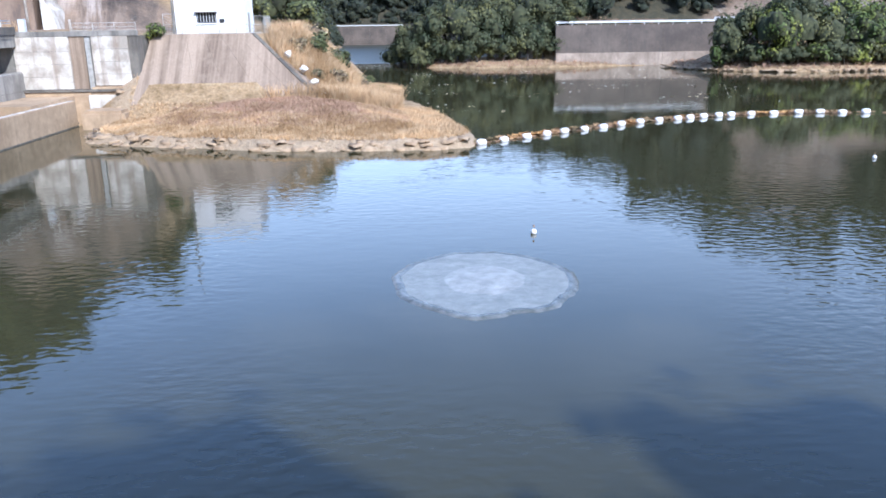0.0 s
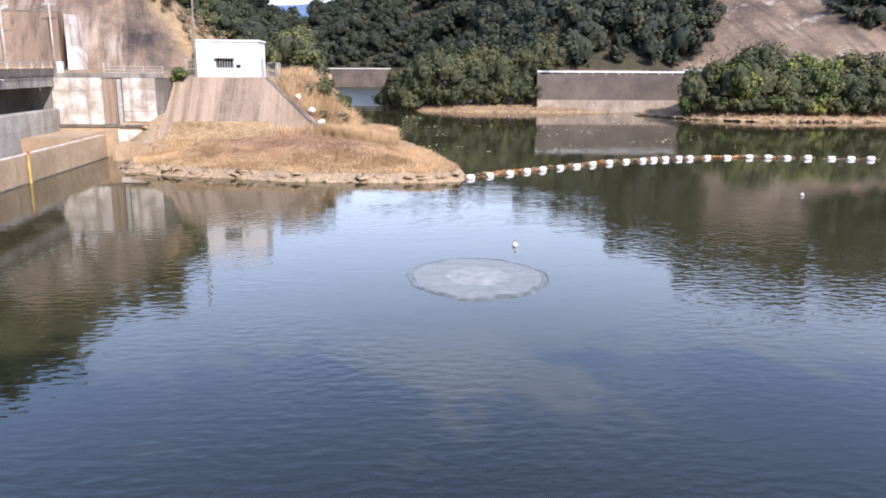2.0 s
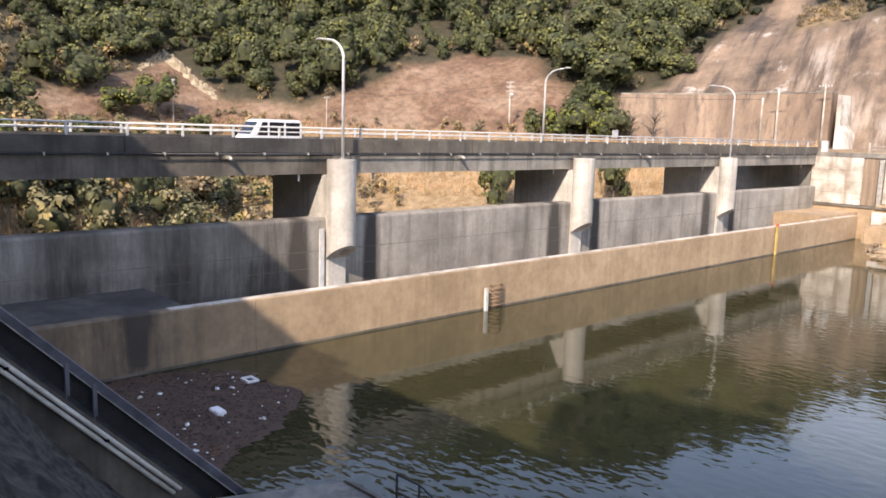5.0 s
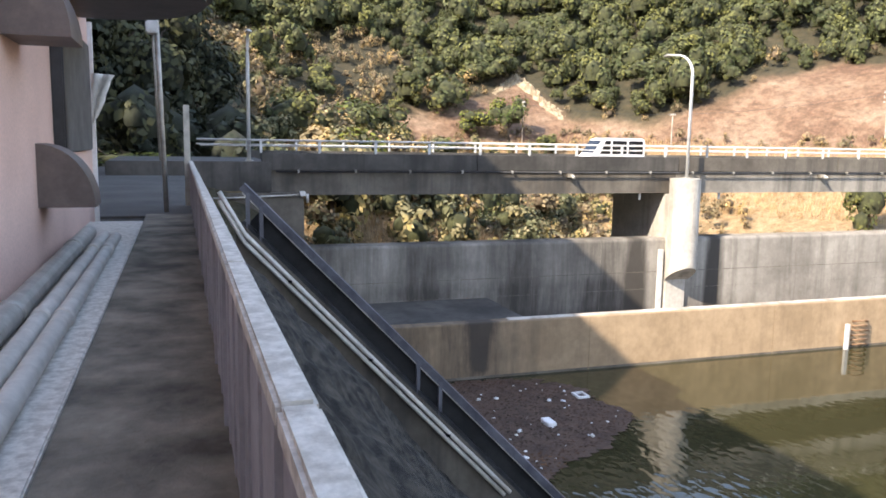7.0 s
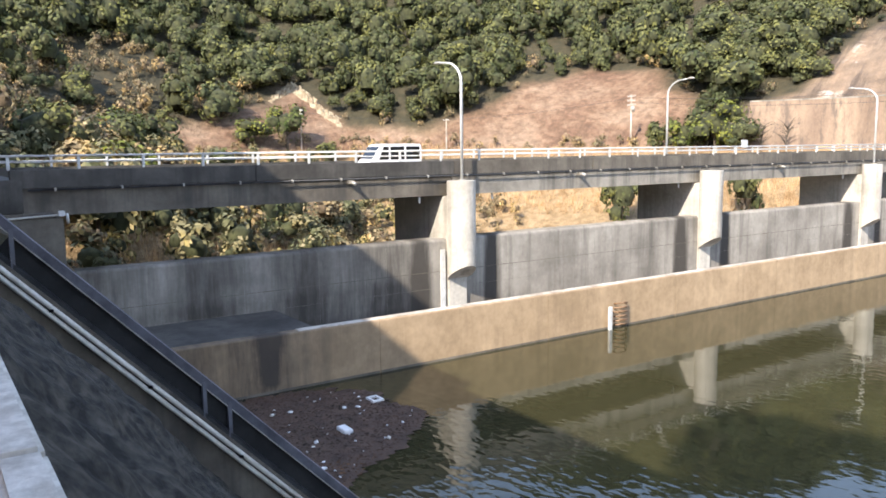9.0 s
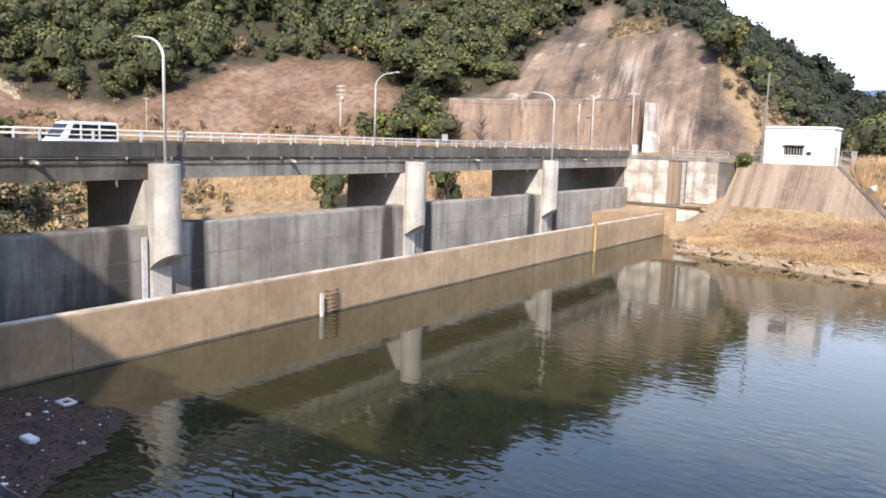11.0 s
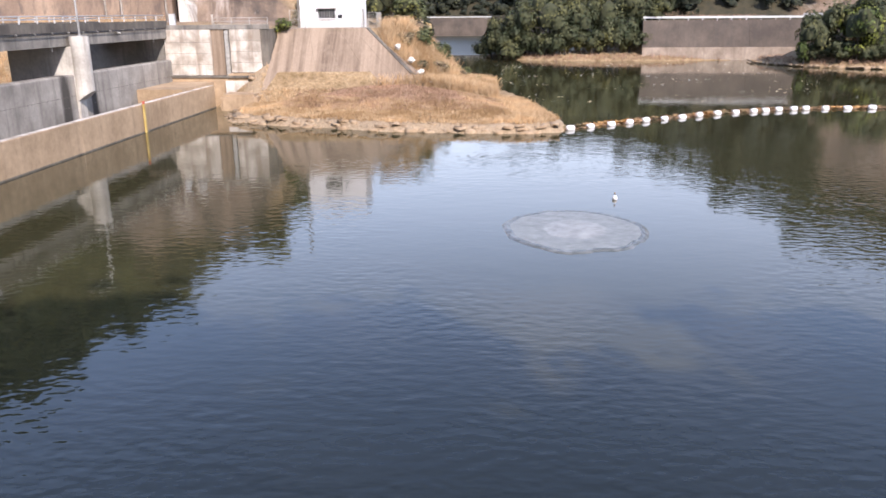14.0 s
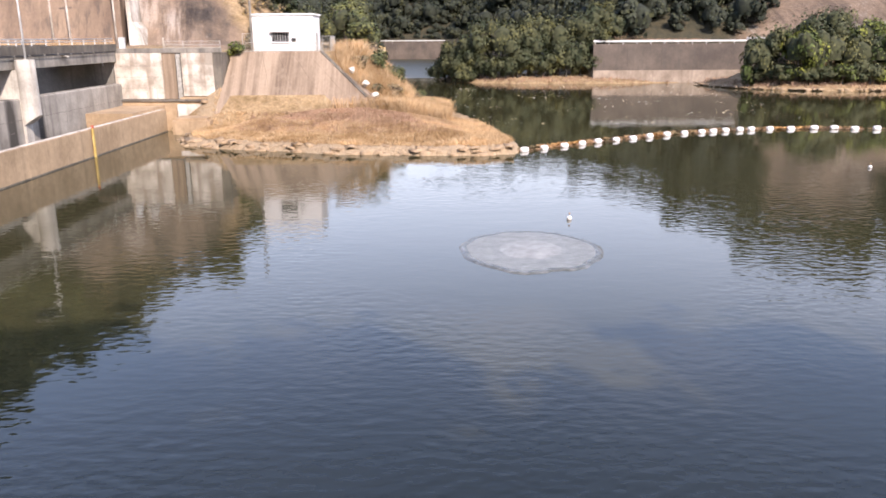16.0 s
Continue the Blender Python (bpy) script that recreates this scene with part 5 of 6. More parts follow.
tagged(mk, "white marker post beside rusty rungs on the wall", "post")
part("post", box(-30.0, -29.85, 31.28, 31.5, -1.0, 1.3, 0.02), WHITE_STEEL, mk)
RUST = two_tone("rusty_steel", (0.16, 0.08, 0.035), (0.30, 0.20, 0.12), 4.0, 20.0, 0.8)
ld = empty("rung_ladder", (-30.1, 32.3, 0))
tagged(ld, "rusty curled steel rungs on the silt-stained wall", "ladder")
for i in range(6):
    z = 0.15 + i * 0.24
    part("rung", tube(bmesh.new(), [(-30.2, 31.95, z), (-29.95, 32.05, z + 0.05), (-29.9, 32.4, z + 0.08), (-29.95, 32.75, z + 0.03), (-30.2, 32.85, z - 0.05)], 0.045, 6), RUST, ld, smooth=True)

# ---- hut surroundings ----
part("window_hood", box(-19.55, -17.25, 93.2, 93.62, 10.5, 10.62, 0.02), CONCRETE, house, "grey window hood")
for i in range(7):
    part("window_bar", box(-19.3 + i * 0.3, -19.26 + i * 0.3, 93.5, 93.54, 9.5, 10.5), WHITE_STEEL, house)
part("window_sill", box(-19.5, -17.3, 93.42, 93.6, 9.38, 9.48, 0.01), WHITE_PAINT, house)
part("roof_membrane", box(-21.45, -14.65, 93.7, 98.5, 12.62, 12.68), BLACK, house, "dark flat roof membrane")
part("vent", box(-17.1, -16.6, 93.45, 93.6, 9.55, 9.9, 0.02), DARK_STEEL, house, "dark wall vent")
part("side_door", box(-14.57, -14.47, 95.2, 96.1, 8.45, 10.5, 0.01), GREY_STEEL, house, "grey steel side door")


def fence(pts, z, tall, label):
    f = empty("mesh_fence", (pts[0][0], pts[0][1], z))
    tagged(f, label, "fence", "hut fences")
    for (ax, ay), (bx, by) in zip(pts, pts[1:]):
        length = math.hypot(bx - ax, by - ay)
        n = max(1, round(length / 1.8))
        for i in range(n + 1):
            x, y = ax + (bx - ax) * i / n, ay + (by - ay) * i / n
            part("post", tube(bmesh.new(), [(x, y, z), (x, y, z + tall)], 0.035, 6), GREY_STEEL, f)
        for h in (0.05, tall / 2, tall):
            part("rail", tube(bmesh.new(), [(ax, ay, z + h), (bx, by, z + h)], 0.022, 5), GREY_STEEL, f)
        bm = bmesh.new()
        k = int(length / 0.16)
        for i in range(k):
            x, y = ax + (bx - ax) * i / k, ay + (by - ay) * i / k
            tube(bm, [(x, y, z + 0.05), (x, y, z + tall)], 0.008, 4, caps=False)
        tagged(part("mesh", bm, GREY_STEEL, f), kind="stuff")
    return f


fence([(-22.6, 92.9), (-20.8, 92.9)], 8.42, 2.0, "grey mesh fence beside the hut")
fence([(-13.5, 93.0), (-12.7, 93.3), (-12.7, 98)], 8.42, 1.7, "grey mesh fence at the hut corner")
fence([(-20.5, 92.9), (-13.6, 92.9)], 8.42, 0.9, "low grey mesh fence in front of the hut")
fence([(-30.3, 89.15), (-24.2, 89.15)], 8.9, 0.75, "pale mesh fence on the abutment")
tagged(part("fence_plate", box(-30.5, -30.3, 89.1, 89.2, 8.9, 10.0, 0.01), CONCRETE_PALE), "pale end plate of the abutment fence", "post")
tree("corner_shrub", -23.3, 92.2, 1.9, 1.2, LEAF_BRIGHT, "yellow-green shrub at the abutment corner", "bush", 77, 0.0, cards=400)
STONE = two_tone("pale_shore_stone", (0.24, 0.165, 0.095), (0.37, 0.275, 0.17), 1.2, 8.0, 0.9)


def rock_piece(q, x, y, z, s):
    v = np.array([(a, b, c) for a in (-1, 0, 1) for b in (-1, 0, 1) for c in (-1, 1)], float)
    v *= np.array([1.0, 0.7, 0.2]) * (1 - 0.25 * (np.abs(v[:, :1]) + np.abs(v[:, 1:2]) > 1.5))
    v += q.normal(0, 0.13, v.shape)
    a = q.uniform(0, 6.3)
    c, s_ = math.cos(a), math.sin(a)
    v = np.stack([x + s * (c * v[:, 0] - s_ * v[:, 1]), y + s * (s_ * v[:, 0] + c * v[:, 1]), z + s * v[:, 2]], 1)
    def i(a_, b_, c_):
        return (a_ * 3 + b_) * 2 + c_
    f = []
    for a_ in range(2):
        for b_ in range(2):
            f.append((i(a_, b_, 1), i(a_ + 1, b_, 1), i(a_ + 1, b_ + 1, 1), i(a_, b_ + 1, 1)))
    for k in range(2):
        f += [(i(k, 0, 0), i(k + 1, 0, 0), i(k + 1, 0, 1), i(k, 0, 1)), (i(k + 1, 2, 0), i(k, 2, 0), i(k, 2, 1), i(k + 1, 2, 1)),
              (i(0, k + 1, 0), i(0, k, 0), i(0, k, 1), i(0, k + 1, 1)), (i(2, k, 0), i(2, k + 1, 0), i(2, k + 1, 1), i(2, k, 1))]
    return v, np.array(f)


q = np.random.RandomState(8)
pieces = []
shore = PENINSULA[:9]
for (ax, ay), (bx, by) in zip(shore, shore[1:]):
    for _ in range(int(math.hypot(bx - ax, by - ay) * 2.6)):
        t = q.rand()
        x, y = ax + t * (bx - ax) + q.normal(0, 0.3), ay + t * (by - ay) + abs(q.normal(0.35, 0.4))
        pieces.append(rock_piece(q, x, y, max(-0.02, float(land(np.array([x]), np.array([y]))[0]) - 0.12), q.uniform(0.2, 0.75)))
tagged(bulk_mesh("shore_stones", pieces, STONE), "pale weathered stones and ledges along the waterline", "rocks", "", "stuff")
q = np.random.RandomState(9)
pieces = []
for (ax, ay), (bx, by) in zip(BUSH_BANK[:8], BUSH_BANK[1:8]):
    for _ in range(int(math.hypot(bx - ax, by - ay) * 2)):
        t = q.rand()
        x, y = ax + t * (bx - ax), ay + t * (by - ay) + abs(q.normal(0.3, 0.6))
        pieces.append(rock_piece(q, x, y, 0.3, q.uniform(0.3, 0.8)))
tagged(bulk_mesh("shore_stones", pieces, STONE), "pale boulders along the far shore", "rocks", "", "stuff")
block_ = tagged(part("stone_block", box(-28.6, -24.6, 84.0, 87.5, -0.5, 1.75, 0.3), CONCRETE_TAN), "tan silted old concrete block on the shore", "block")
for i, (x, y, z) in enumerate([(-9.9, 90.6, 6.3), (-8.3, 89.2, 4.9), (-7.2, 88.0, 3.7), (-6.2, 86.9, 2.7)]):
    bm = bmesh.new()
    bmesh.ops.create_icosphere(bm, subdivisions=3, radius=0.5)
    for v in bm.verts:
        v.co = Vector((x, y, z + 0.1)) + Vector((v.co.x * 0.68, v.co.y * 0.6, v.co.z * 0.6)) * (1 + 0.65 * noise.noise(v.co * 3.4 + Vector((i * 5, 0, 0))))
    tagged(part("sandbag", bm, CAP, smooth=True), "white sandbag on the edge of the concrete slope", "sandbag", "slope sandbags")
edge = tagged(part("slope_edge", prism(bmesh.new(), [(-13.7, 92.3), (-13.3, 92.3), (-6.0, 86.2), (-6.4, 86.2)], 2, 0, 0.1), CONCRETE_DARK), "dark concrete coping down the slope edge", "coping")
for v in edge.data.vertices:
    v.co.z += 8.42 - (92.35 - v.co.y) * (8.45 - 2.0) / 6.1

q = np.random.RandomState(14)
outcrop = empty("rock_outcrop", (-160, 70, 30))
tagged(outcrop, "pale yellowish rock outcrop on the bare hillside", "rock")
OUTCROP = two_tone("pale_outcrop_rock", (0.17, 0.125, 0.075), (0.38, 0.325, 0.22), 0.7, 3.0, 0.95)
line = [Vector(p) for p in ((-158.5, 63.5), (-161, 67.5), (-163, 70.8), (-158, 72.2), (-152, 73.2), (-146.5, 75.0))]
NU, NV = 61, 13
v = []
for i in range(NU):
    t = i / (NU - 1) * (len(line) - 1)
    k_ = min(int(t), len(line) - 2)
    p = line[k_].lerp(line[k_ + 1], t - k_)
    tall_ = 1.9 * math.sin(math.pi * (0.06 + 0.88 * i / (NU - 1))) ** 0.7
    for j in range(NV):
        w = j / (NV - 1)
        x, y = p.x + 4.2 * (w - 0.35) + 0.5 * noise.noise(Vector((i * 0.4, j * 0.5, 1.0))), p.y - 1.9 * (w - 0.35) + 0.5 * noise.noise(Vector((i * 0.4, j * 0.5, 7.0)))
        z = float(land(np.array([x]), np.array([y]))[0])
        v.append((x, y, z - 0.5 + tall_ * math.sin(math.pi * min(1, w * 1.05)) ** 0.5 * (0.75 + 0.7 * noise.noise(Vector((i * 0.55, j * 0.35, 3.0)))) + 0.35 * noise.noise(Vector((i * 1.7, j * 1.3, 5.0)))))
mesh_ob("rock", v, [(i * NV + j, (i + 1) * NV + j, (i + 1) * NV + j + 1, i * NV + j + 1) for i in range(NU - 1) for j in range(NV - 1)], OUTCROP, outcrop)

# ---- float boom ----
FLOAT = two_tone("white_float_plastic", (0.62, 0.60, 0.56), (0.80, 0.79, 0.76), 3.0, 10.0, 0.45, relief=0.05)


def boom_float():
    f = empty("boom_float", (0, 0, 0))
    tagged(f, "white plastic barrel float of the debris boom", "buoy", "debris boom floats")
    prof = [(-0.42, 0.07), (-0.4, 0.17), (-0.32, 0.25), (-0.15, 0.275), (0.15, 0.275), (0.32, 0.25), (0.4, 0.17), (0.42, 0.07)]
    bm = bmesh.new()
    rings = [[bm.verts.new((a, r_ * math.cos(t), 0.12 + r_ * math.sin(t))) for t in np.linspace(0, 2 * math.pi, 15)[:-1]] for a, r_ in prof]
    for q_, w in zip(rings, rings[1:]):
        for k_ in range(14):
            bm.faces.new((q_[k_], q_[(k_ + 1) % 14], w[(k_ + 1) % 14], w[k_]))
    bm.faces.new(rings[0][::-1])
    bm.faces.new(rings[-1])
    part("barrel", bm, FLOAT, f, smooth=True)
    part("axle", tube(bmesh.new(), [(-0.95, 0, 0.1), (0.95, 0, 0.1)], 0.05, 6), RUST, f, "rusty axle bar")
    return f


pts = [Vector((x, y, 0)) for x, y in BOOM]
lens = [(b - a).length for a, b in zip(pts, pts[1:])]
proto = boom_float()
s, first = 0.0, True
for i in range(27):
    d, k = s, 0
    while k < len(lens) - 1 and d > lens[k]:
        d -= lens[k]
        k += 1
    p = pts[k].lerp(pts[k + 1], d / lens[k])
    a = math.degrees(math.atan2(pts[k + 1].y - pts[k].y, pts[k + 1].x - pts[k].x)) + rngb.uniform(-12, 12)
    m_ = pose(p.x, p.y, rngb.uniform(-0.05, 0.03), rngb.uniform(-8, 8), 0, a)
    if first:
        proto.matrix_basis, first = m_, False
    else:
        copy_thing(proto, m_)
    s += 2.33 + rngb.uniform(-0.25, 0.25) - (0.75 if 10 <= i <= 13 else 0)
q = np.random.RandomState(21)
pieces = []
TWIG = leaf_material("floating_twigs", (0.10, 0.06, 0.03), (0.26, 0.16, 0.08), (0.40, 0.29, 0.16))
for i in range(1400):
    t = q.rand() ** 1.1 * 0.55
    s = t * sum(lens)
    k = 0
    while k < len(lens) - 1 and s > lens[k]:
        s -= lens[k]
        k += 1
    p = pts[k].lerp(pts[k + 1], s / lens[k])
    x, y = p.x + q.normal(-0.3, 0.25), p.y + abs(q.normal(0.5, 0.4))
    a, L = q.uniform(0, 6.3), q.uniform(0.15, 0.6)
    c, s_ = math.cos(a) * L, math.sin(a) * L
    z = q.uniform(0.02, 0.12)
    pieces.append((np.array([(x - c - s_ * 0.08, y - s_ + c * 0.08, z), (x - c + s_ * 0.08, y - s_ - c * 0.08, z), (x + c, y + s_, z + q.uniform(0, 0.25)), (x + c - s_ * 0.1, y + s_ + c * 0.1, z + 0.03)]), np.array([(0, 1, 2, 3)])))
tagged(bulk_mesh("floating_twigs", pieces, TWIG), "brown twigs and reeds caught along the debris boom", "driftwood", "", "stuff")

for x, y in ((7.2, 43.0), (33.1, 59.9)):
    bm = bmesh.new()
    bmesh.ops.create_uvsphere(bm, u_segments=16, v_segments=10, radius=0.14)
    b_ = empty("marker_buoy", (x, y, 0.08))
    tagged(b_, "small pale round marker buoy on the water", "buoy", "marker buoys")
    for v in bm.verts:
        v.co += Vector((x, y, 0.08))
    part("ball", bm, FLOAT, b_, smooth=True)
    part("eye", tube(bmesh.new(), [(x, y, 0.3), (x, y, 0.4)], 0.04, 6), RUST, b_)

q = np.random.RandomState(41)
pieces = []
for _ in range(900):
    t = q.rand()
    x, y = 2 + 46 * q.rand(), 92 + 70 * q.rand() ** 0.8
    if one_in(PENINSULA, x, y) > -1 or wobble(np.array([x]), np.array([y]), 6, 1.0)[0] < 0.1:
        continue
    a, L = q.uniform(0, 6.3), q.uniform(0.05, 0.3)
    c, s_ = math.cos(a) * L, math.sin(a) * L
    pieces.append((np.array([(x - c, y - s_, 0.02), (x - s_ * 0.5, y + c * 0.5, 0.05), (x + c, y + s_, 0.07), (x + s_ * 0.5, y - c * 0.5, 0.02)]), np.array([(0, 1, 2, 3)])))
tagged(bulk_mesh("floating_leaves", pieces, leaf_material("pale_floating_leaves", (0.2, 0.16, 0.11), (0.45, 0.4, 0.33), (0.7, 0.68, 0.62))), "pale leaves and scraps drifting behind the boom", "leaves", "", "stuff")

# ---- aeration boil ----
def froth(name, dark, light, rough):
    m, n, l, b = material(name, rough)
    lace = ramp(n, l, noise_tex(n, l, 1.6, 7, 0.75), [(0.4, dark), (0.68, light)])
    l.new(lace, b.inputs["Base Color"])
    bump(n, l, b, noise_tex(n, l, 2.6, 5, 0.65), 0.6, 0.08)
    return m


FROTH = froth("churned_water", (0.15, 0.155, 0.137), (0.27, 0.27, 0.245), 0.4)
FROTH_RIM = froth("froth_rim", (0.06, 0.064, 0.056), (0.2, 0.205, 0.19), 0.25)
FROTH_CORE = froth("froth_core", (0.2, 0.2, 0.18), (0.36, 0.355, 0.33), 0.45)


def ring_sheet(name, mat, r0, r1, height, steps, seed, parent):
    """A round sheet of water between two radii, z from height(t, angle)."""
    NA = 72
    v, f = [], []
    for i in range(steps + 1):
        t = i / steps
        for j in range(NA):
            a = 2 * math.pi * j / NA
            wav = 1 + 0.09 * noise.noise(Vector((math.cos(a) * 2.2, math.sin(a) * 2.2, seed))) + 0.03 * noise.noise(Vector((math.cos(a) * 9, math.sin(a) * 9, seed)))
            rr = (r0 + (r1 - r0) * t) * (wav if r0 > 0 or t > 0.6 else 1)
            x, y = rr * math.cos(a), rr * math.sin(a) * 1.12
            v.append((4.3 + x, 36.5 + y, height(t) + 0.012 * noise.noise(Vector((x * 2, y * 2, 3.0)))))
    for i in range(steps):
        for j in range(NA):
            j2 = (j + 1) % NA
            f.append((i * NA + j, (i + 1) * NA + j, (i + 1) * NA + j2, i * NA + j2))
    return mesh_ob(name, v, f, mat, parent, True)


boil = empty("aeration_boil", (4.3, 36.5, 0.0))
tagged(boil, "round pale patch of churning bubbles on the water", "bubbles")
ring_sheet("froth_disc", FROTH, 1.3, 3.1, lambda t: 0.05, 10, 0.0, boil)
ring_sheet("froth_rim", FROTH_RIM, 3.07, 3.5, lambda t: 0.05 + 0.06 * math.sin(math.pi * t) - 0.09 * t, 5, 0.0, boil)
ring_sheet("froth_core", FROTH_CORE, 0.0, 1.5, lambda t: 0.05 + 0.05 * (1 - t * t), 6, 2.0, boil)
# ---- dam crest details ----
rail_x = -19.6
i = 0
while rail_x < 8:
    part("rib", box(rail_x, rail_x + 0.06, 0.2, 0.212, 8.44, 9.36), PARAPET, rail_wall)
    if i % 3 == 0:
        part("post", box(rail_x + 0.1, rail_x + 0.16, 0.19, 0.212, 8.42, 9.38), PARAPET, rail_wall)
    rail_x += 0.42
    i += 1
end_post = tagged(part("end_post", box(-19.75, -19.6, 0.08, 0.22, 8.3, 10.75, 0.01), GREY_STEEL), "tall narrow steel post at the end of the parapet", "post")

PIPE_WHITE = two_tone("grey_white_pipe", (0.50, 0.47, 0.41), (0.70, 0.665, 0.59), 2.0, 12.0, 0.5, relief=0.05)
for y, z, r_, m_, x0, lab in ((-1.11, 8.53, 0.075, PIPE_WHITE, -12.6, "long white drain pipe lying on the kerb strip"), (-0.94, 8.53, 0.075, PIPE_WHITE, -12.4, "long white drain pipe lying on the kerb strip"),
                              (-1.33, 8.57, 0.11, GREY_STEEL, -12.7, "thick grey pipe along the foot of the pink wall")):
    p_ = empty("drain_pipe", (x0, y, z))
    tagged(p_, lab, "pipe", "crest pipes")
    part("pipe", tube(bmesh.new(), [(x0, y, z), (12, y, z)], r_, 12), m_, p_, smooth=True)
    for xx in range(-11, 12, 4):
        part("coupling", tube(bmesh.new(), [(xx, y, z), (xx + 0.16, y, z)], r_ + 0.012, 12), m_, p_, smooth=True)

HOOD = two_tone("brown_hood_paint", (0.10, 0.075, 0.065), (0.16, 0.12, 0.105), 2.0, 14.0, 0.5, relief=0.05)


def vent_hood(x0, x1, z0, z1, deep):
    """A quarter-round hood on the pink wall."""
    bm = bmesh.new()
    out = [(-1.6, z0), (-1.6, z1)] + [(-1.6 + deep * math.sin(t), z0 + (z1 - z0) * math.cos(t)) for t in np.linspace(0.12, math.pi / 2, 10)]
    prism(bm, out, 0, x0, x1)
    return part("vent_hood", bm, HOOD, building, "brown quarter-round vent hood")


vent_hood(-10.9, -10.2, 9.15, 9.9, 0.62)
vent_hood(-9.6, -8.6, 10.95, 11.8, 0.62)
bm = bmesh.new()
prism(bm, [(-12.9 + 2.34 * math.cos(t), -1.2 + 1.75 * math.sin(t)) for t in np.linspace(0, 2 * math.pi, 40)[:-1]], 2, 12.0, 12.34)
bmesh.ops.bevel(bm, geom=[e for e in bm.edges if abs(e.verts[0].co.z - e.verts[1].co.z) < 0.01], offset=0.1, segments=2, affect="EDGES")
part("canopy", bm, HOOD, building, "rounded brown balcony canopy")
part("shutter", box(-15.6, -11.8, -1.6, -1.5, 9.75, 11.6, 0.02), SHUTTER, building, "grey steel shutter panel")
part("shutter_frame", box(-11.85, -11.65, -1.6, -1.44, 9.6, 11.75, 0.02), DARK_STEEL, building, "dark shutter frame")
part("corner_trim", box(-16.5, -16.38, -1.75, -1.52, 8.3, 12.1), WHITE_PAINT, building, "white corner trim")
bm = bmesh.new()
rg = random.Random(4)
grid = {}
for a in range(8):
    for c in range(9):
        u, w = a / 7, c / 8
        grid[a, c] = bm.verts.new((-15.75 + 0.07 * math.sin(u * 9 + w * 3) - 0.1 * w, -1.49 + 0.36 * u * (1 - 0.7 * w) + 0.03 * rg.random() - 0.06 * w, 11.12 - 0.02 * u - (0.95 - 0.25 * u + 0.06 * rg.random()) * w))
for a in range(7):
    for c in range(8):
        bm.faces.new((grid[a, c], grid[a + 1, c], grid[a + 1, c + 1], grid[a, c + 1]))
sheet = tagged(part("plastic_sheet", bm, WHITE_PAINT, smooth=True), "torn white plastic sheet hanging at the building corner", "sheet")
sheet.modifiers.new("thickness", "SOLIDIFY").thickness = 0.012

lp = empty("post_lamp", (-18.07, -0.32, 8.36))
tagged(lp, "slender grey lamp post with a box lamp by the road", "street lamp")
part("pole", tube(bmesh.new(), [(-18.07, -0.32, 8.3), (-18.07, -0.42, 13.2)], 0.055, 10, 0.045), GREY_STEEL, lp, smooth=True)
part("side_pole", tube(bmesh.new(), [(-18.2, -0.42, 9.5), (-18.2, -0.5, 12.5)], 0.025, 8), GREY_STEEL, lp, smooth=True)
part("lamp_head", box(-18.25, -17.85, -0.62, -0.38, 12.15, 12.4, 0.03), WHITE_STEEL, lp)
for i, (x, y, h, w) in enumerate([(-46, -3.5, 1.2, 1.6), (-50, -1.5, 1.0, 1.5), (-47, -7, 1.3, 1.8)]):
    tree("verge_shrub", x, y, h, w, LEAF_BRIGHT, "low yellowish shrub on the shaded road verge", "bush", 700 + i, 0.0, cards=350, group="verge shrubs")
tuft = tree("weed_clump", -18.9, -0.1, 0.5, 0.4, LEAF_DRY, "dry weeds at the foot of the parapet", "weeds", 720, 0.0, cards=160)
tagged(part("road_line", box(-31, -29.5, -4.2, -4.05, 8.382, 8.386), WHITE_STEEL), "worn white road marking", "road marking", "", "structure")

# ---- stair rail down the dam face ----
def beam(bm, a, b, wide, tall):
    """A square bar between two points, upright in section."""
    a, b = Vector(a), Vector(b)
    d = (b - a).normalized()
    side = d.cross(Vector((0, 0, 1))).normalized() * wide / 2
    up = side.cross(d).normalized() * tall / 2
    vs = [bm.verts.new(p + s_ * side + t * up) for p in (a, b) for s_, t in ((-1, -1), (1, -1), (1, 1), (-1, 1))]
    for q_ in ((0, 1, 2, 3), (7, 6, 5, 4), (0, 4, 5, 1), (1, 5, 6, 2), (2, 6, 7, 3), (3, 7, 4, 0)):
        bm.faces.new([vs[k_] for k_ in q_])
    bmesh.ops.recalc_face_normals(bm, faces=bm.faces)
    return bm


def on_stair(y, drop=0.0, off=0.0):
    """A point of the stair rail's upright plane."""
    return (-21.0 + (y - 1.5) * 2.5 / 8.5 + off, y, 8.72 - (y - 1.55) * 1.035 - drop)


stair = empty("stair_rail", (-20, 5, 4))
tagged(stair, "black steel rail frame running down the dam face", "railing")
part("top_channel", beam(bmesh.new(), on_stair(1.5), on_stair(10.4), 0.16, 0.2), STAIR_STEEL, stair)
part("top_lip", beam(bmesh.new(), on_stair(1.5, 0.16, 0.06), on_stair(10.4, 0.16, 0.06), 0.04, 0.06), GREY_STEEL, stair, "worn bright lip")
part("low_channel", beam(bmesh.new(), on_stair(1.5, 0.92, 0.03), on_stair(10.4, 0.92, 0.03), 0.14, 0.12), DARK_STEEL, stair)
pl = bmesh.new()
beam(pl, on_stair(1.8, 0.5, -0.07), on_stair(10.4, 0.5, -0.07), 0.03, 0.6)
part("panel", pl, BLACK, stair, "black backing panel")
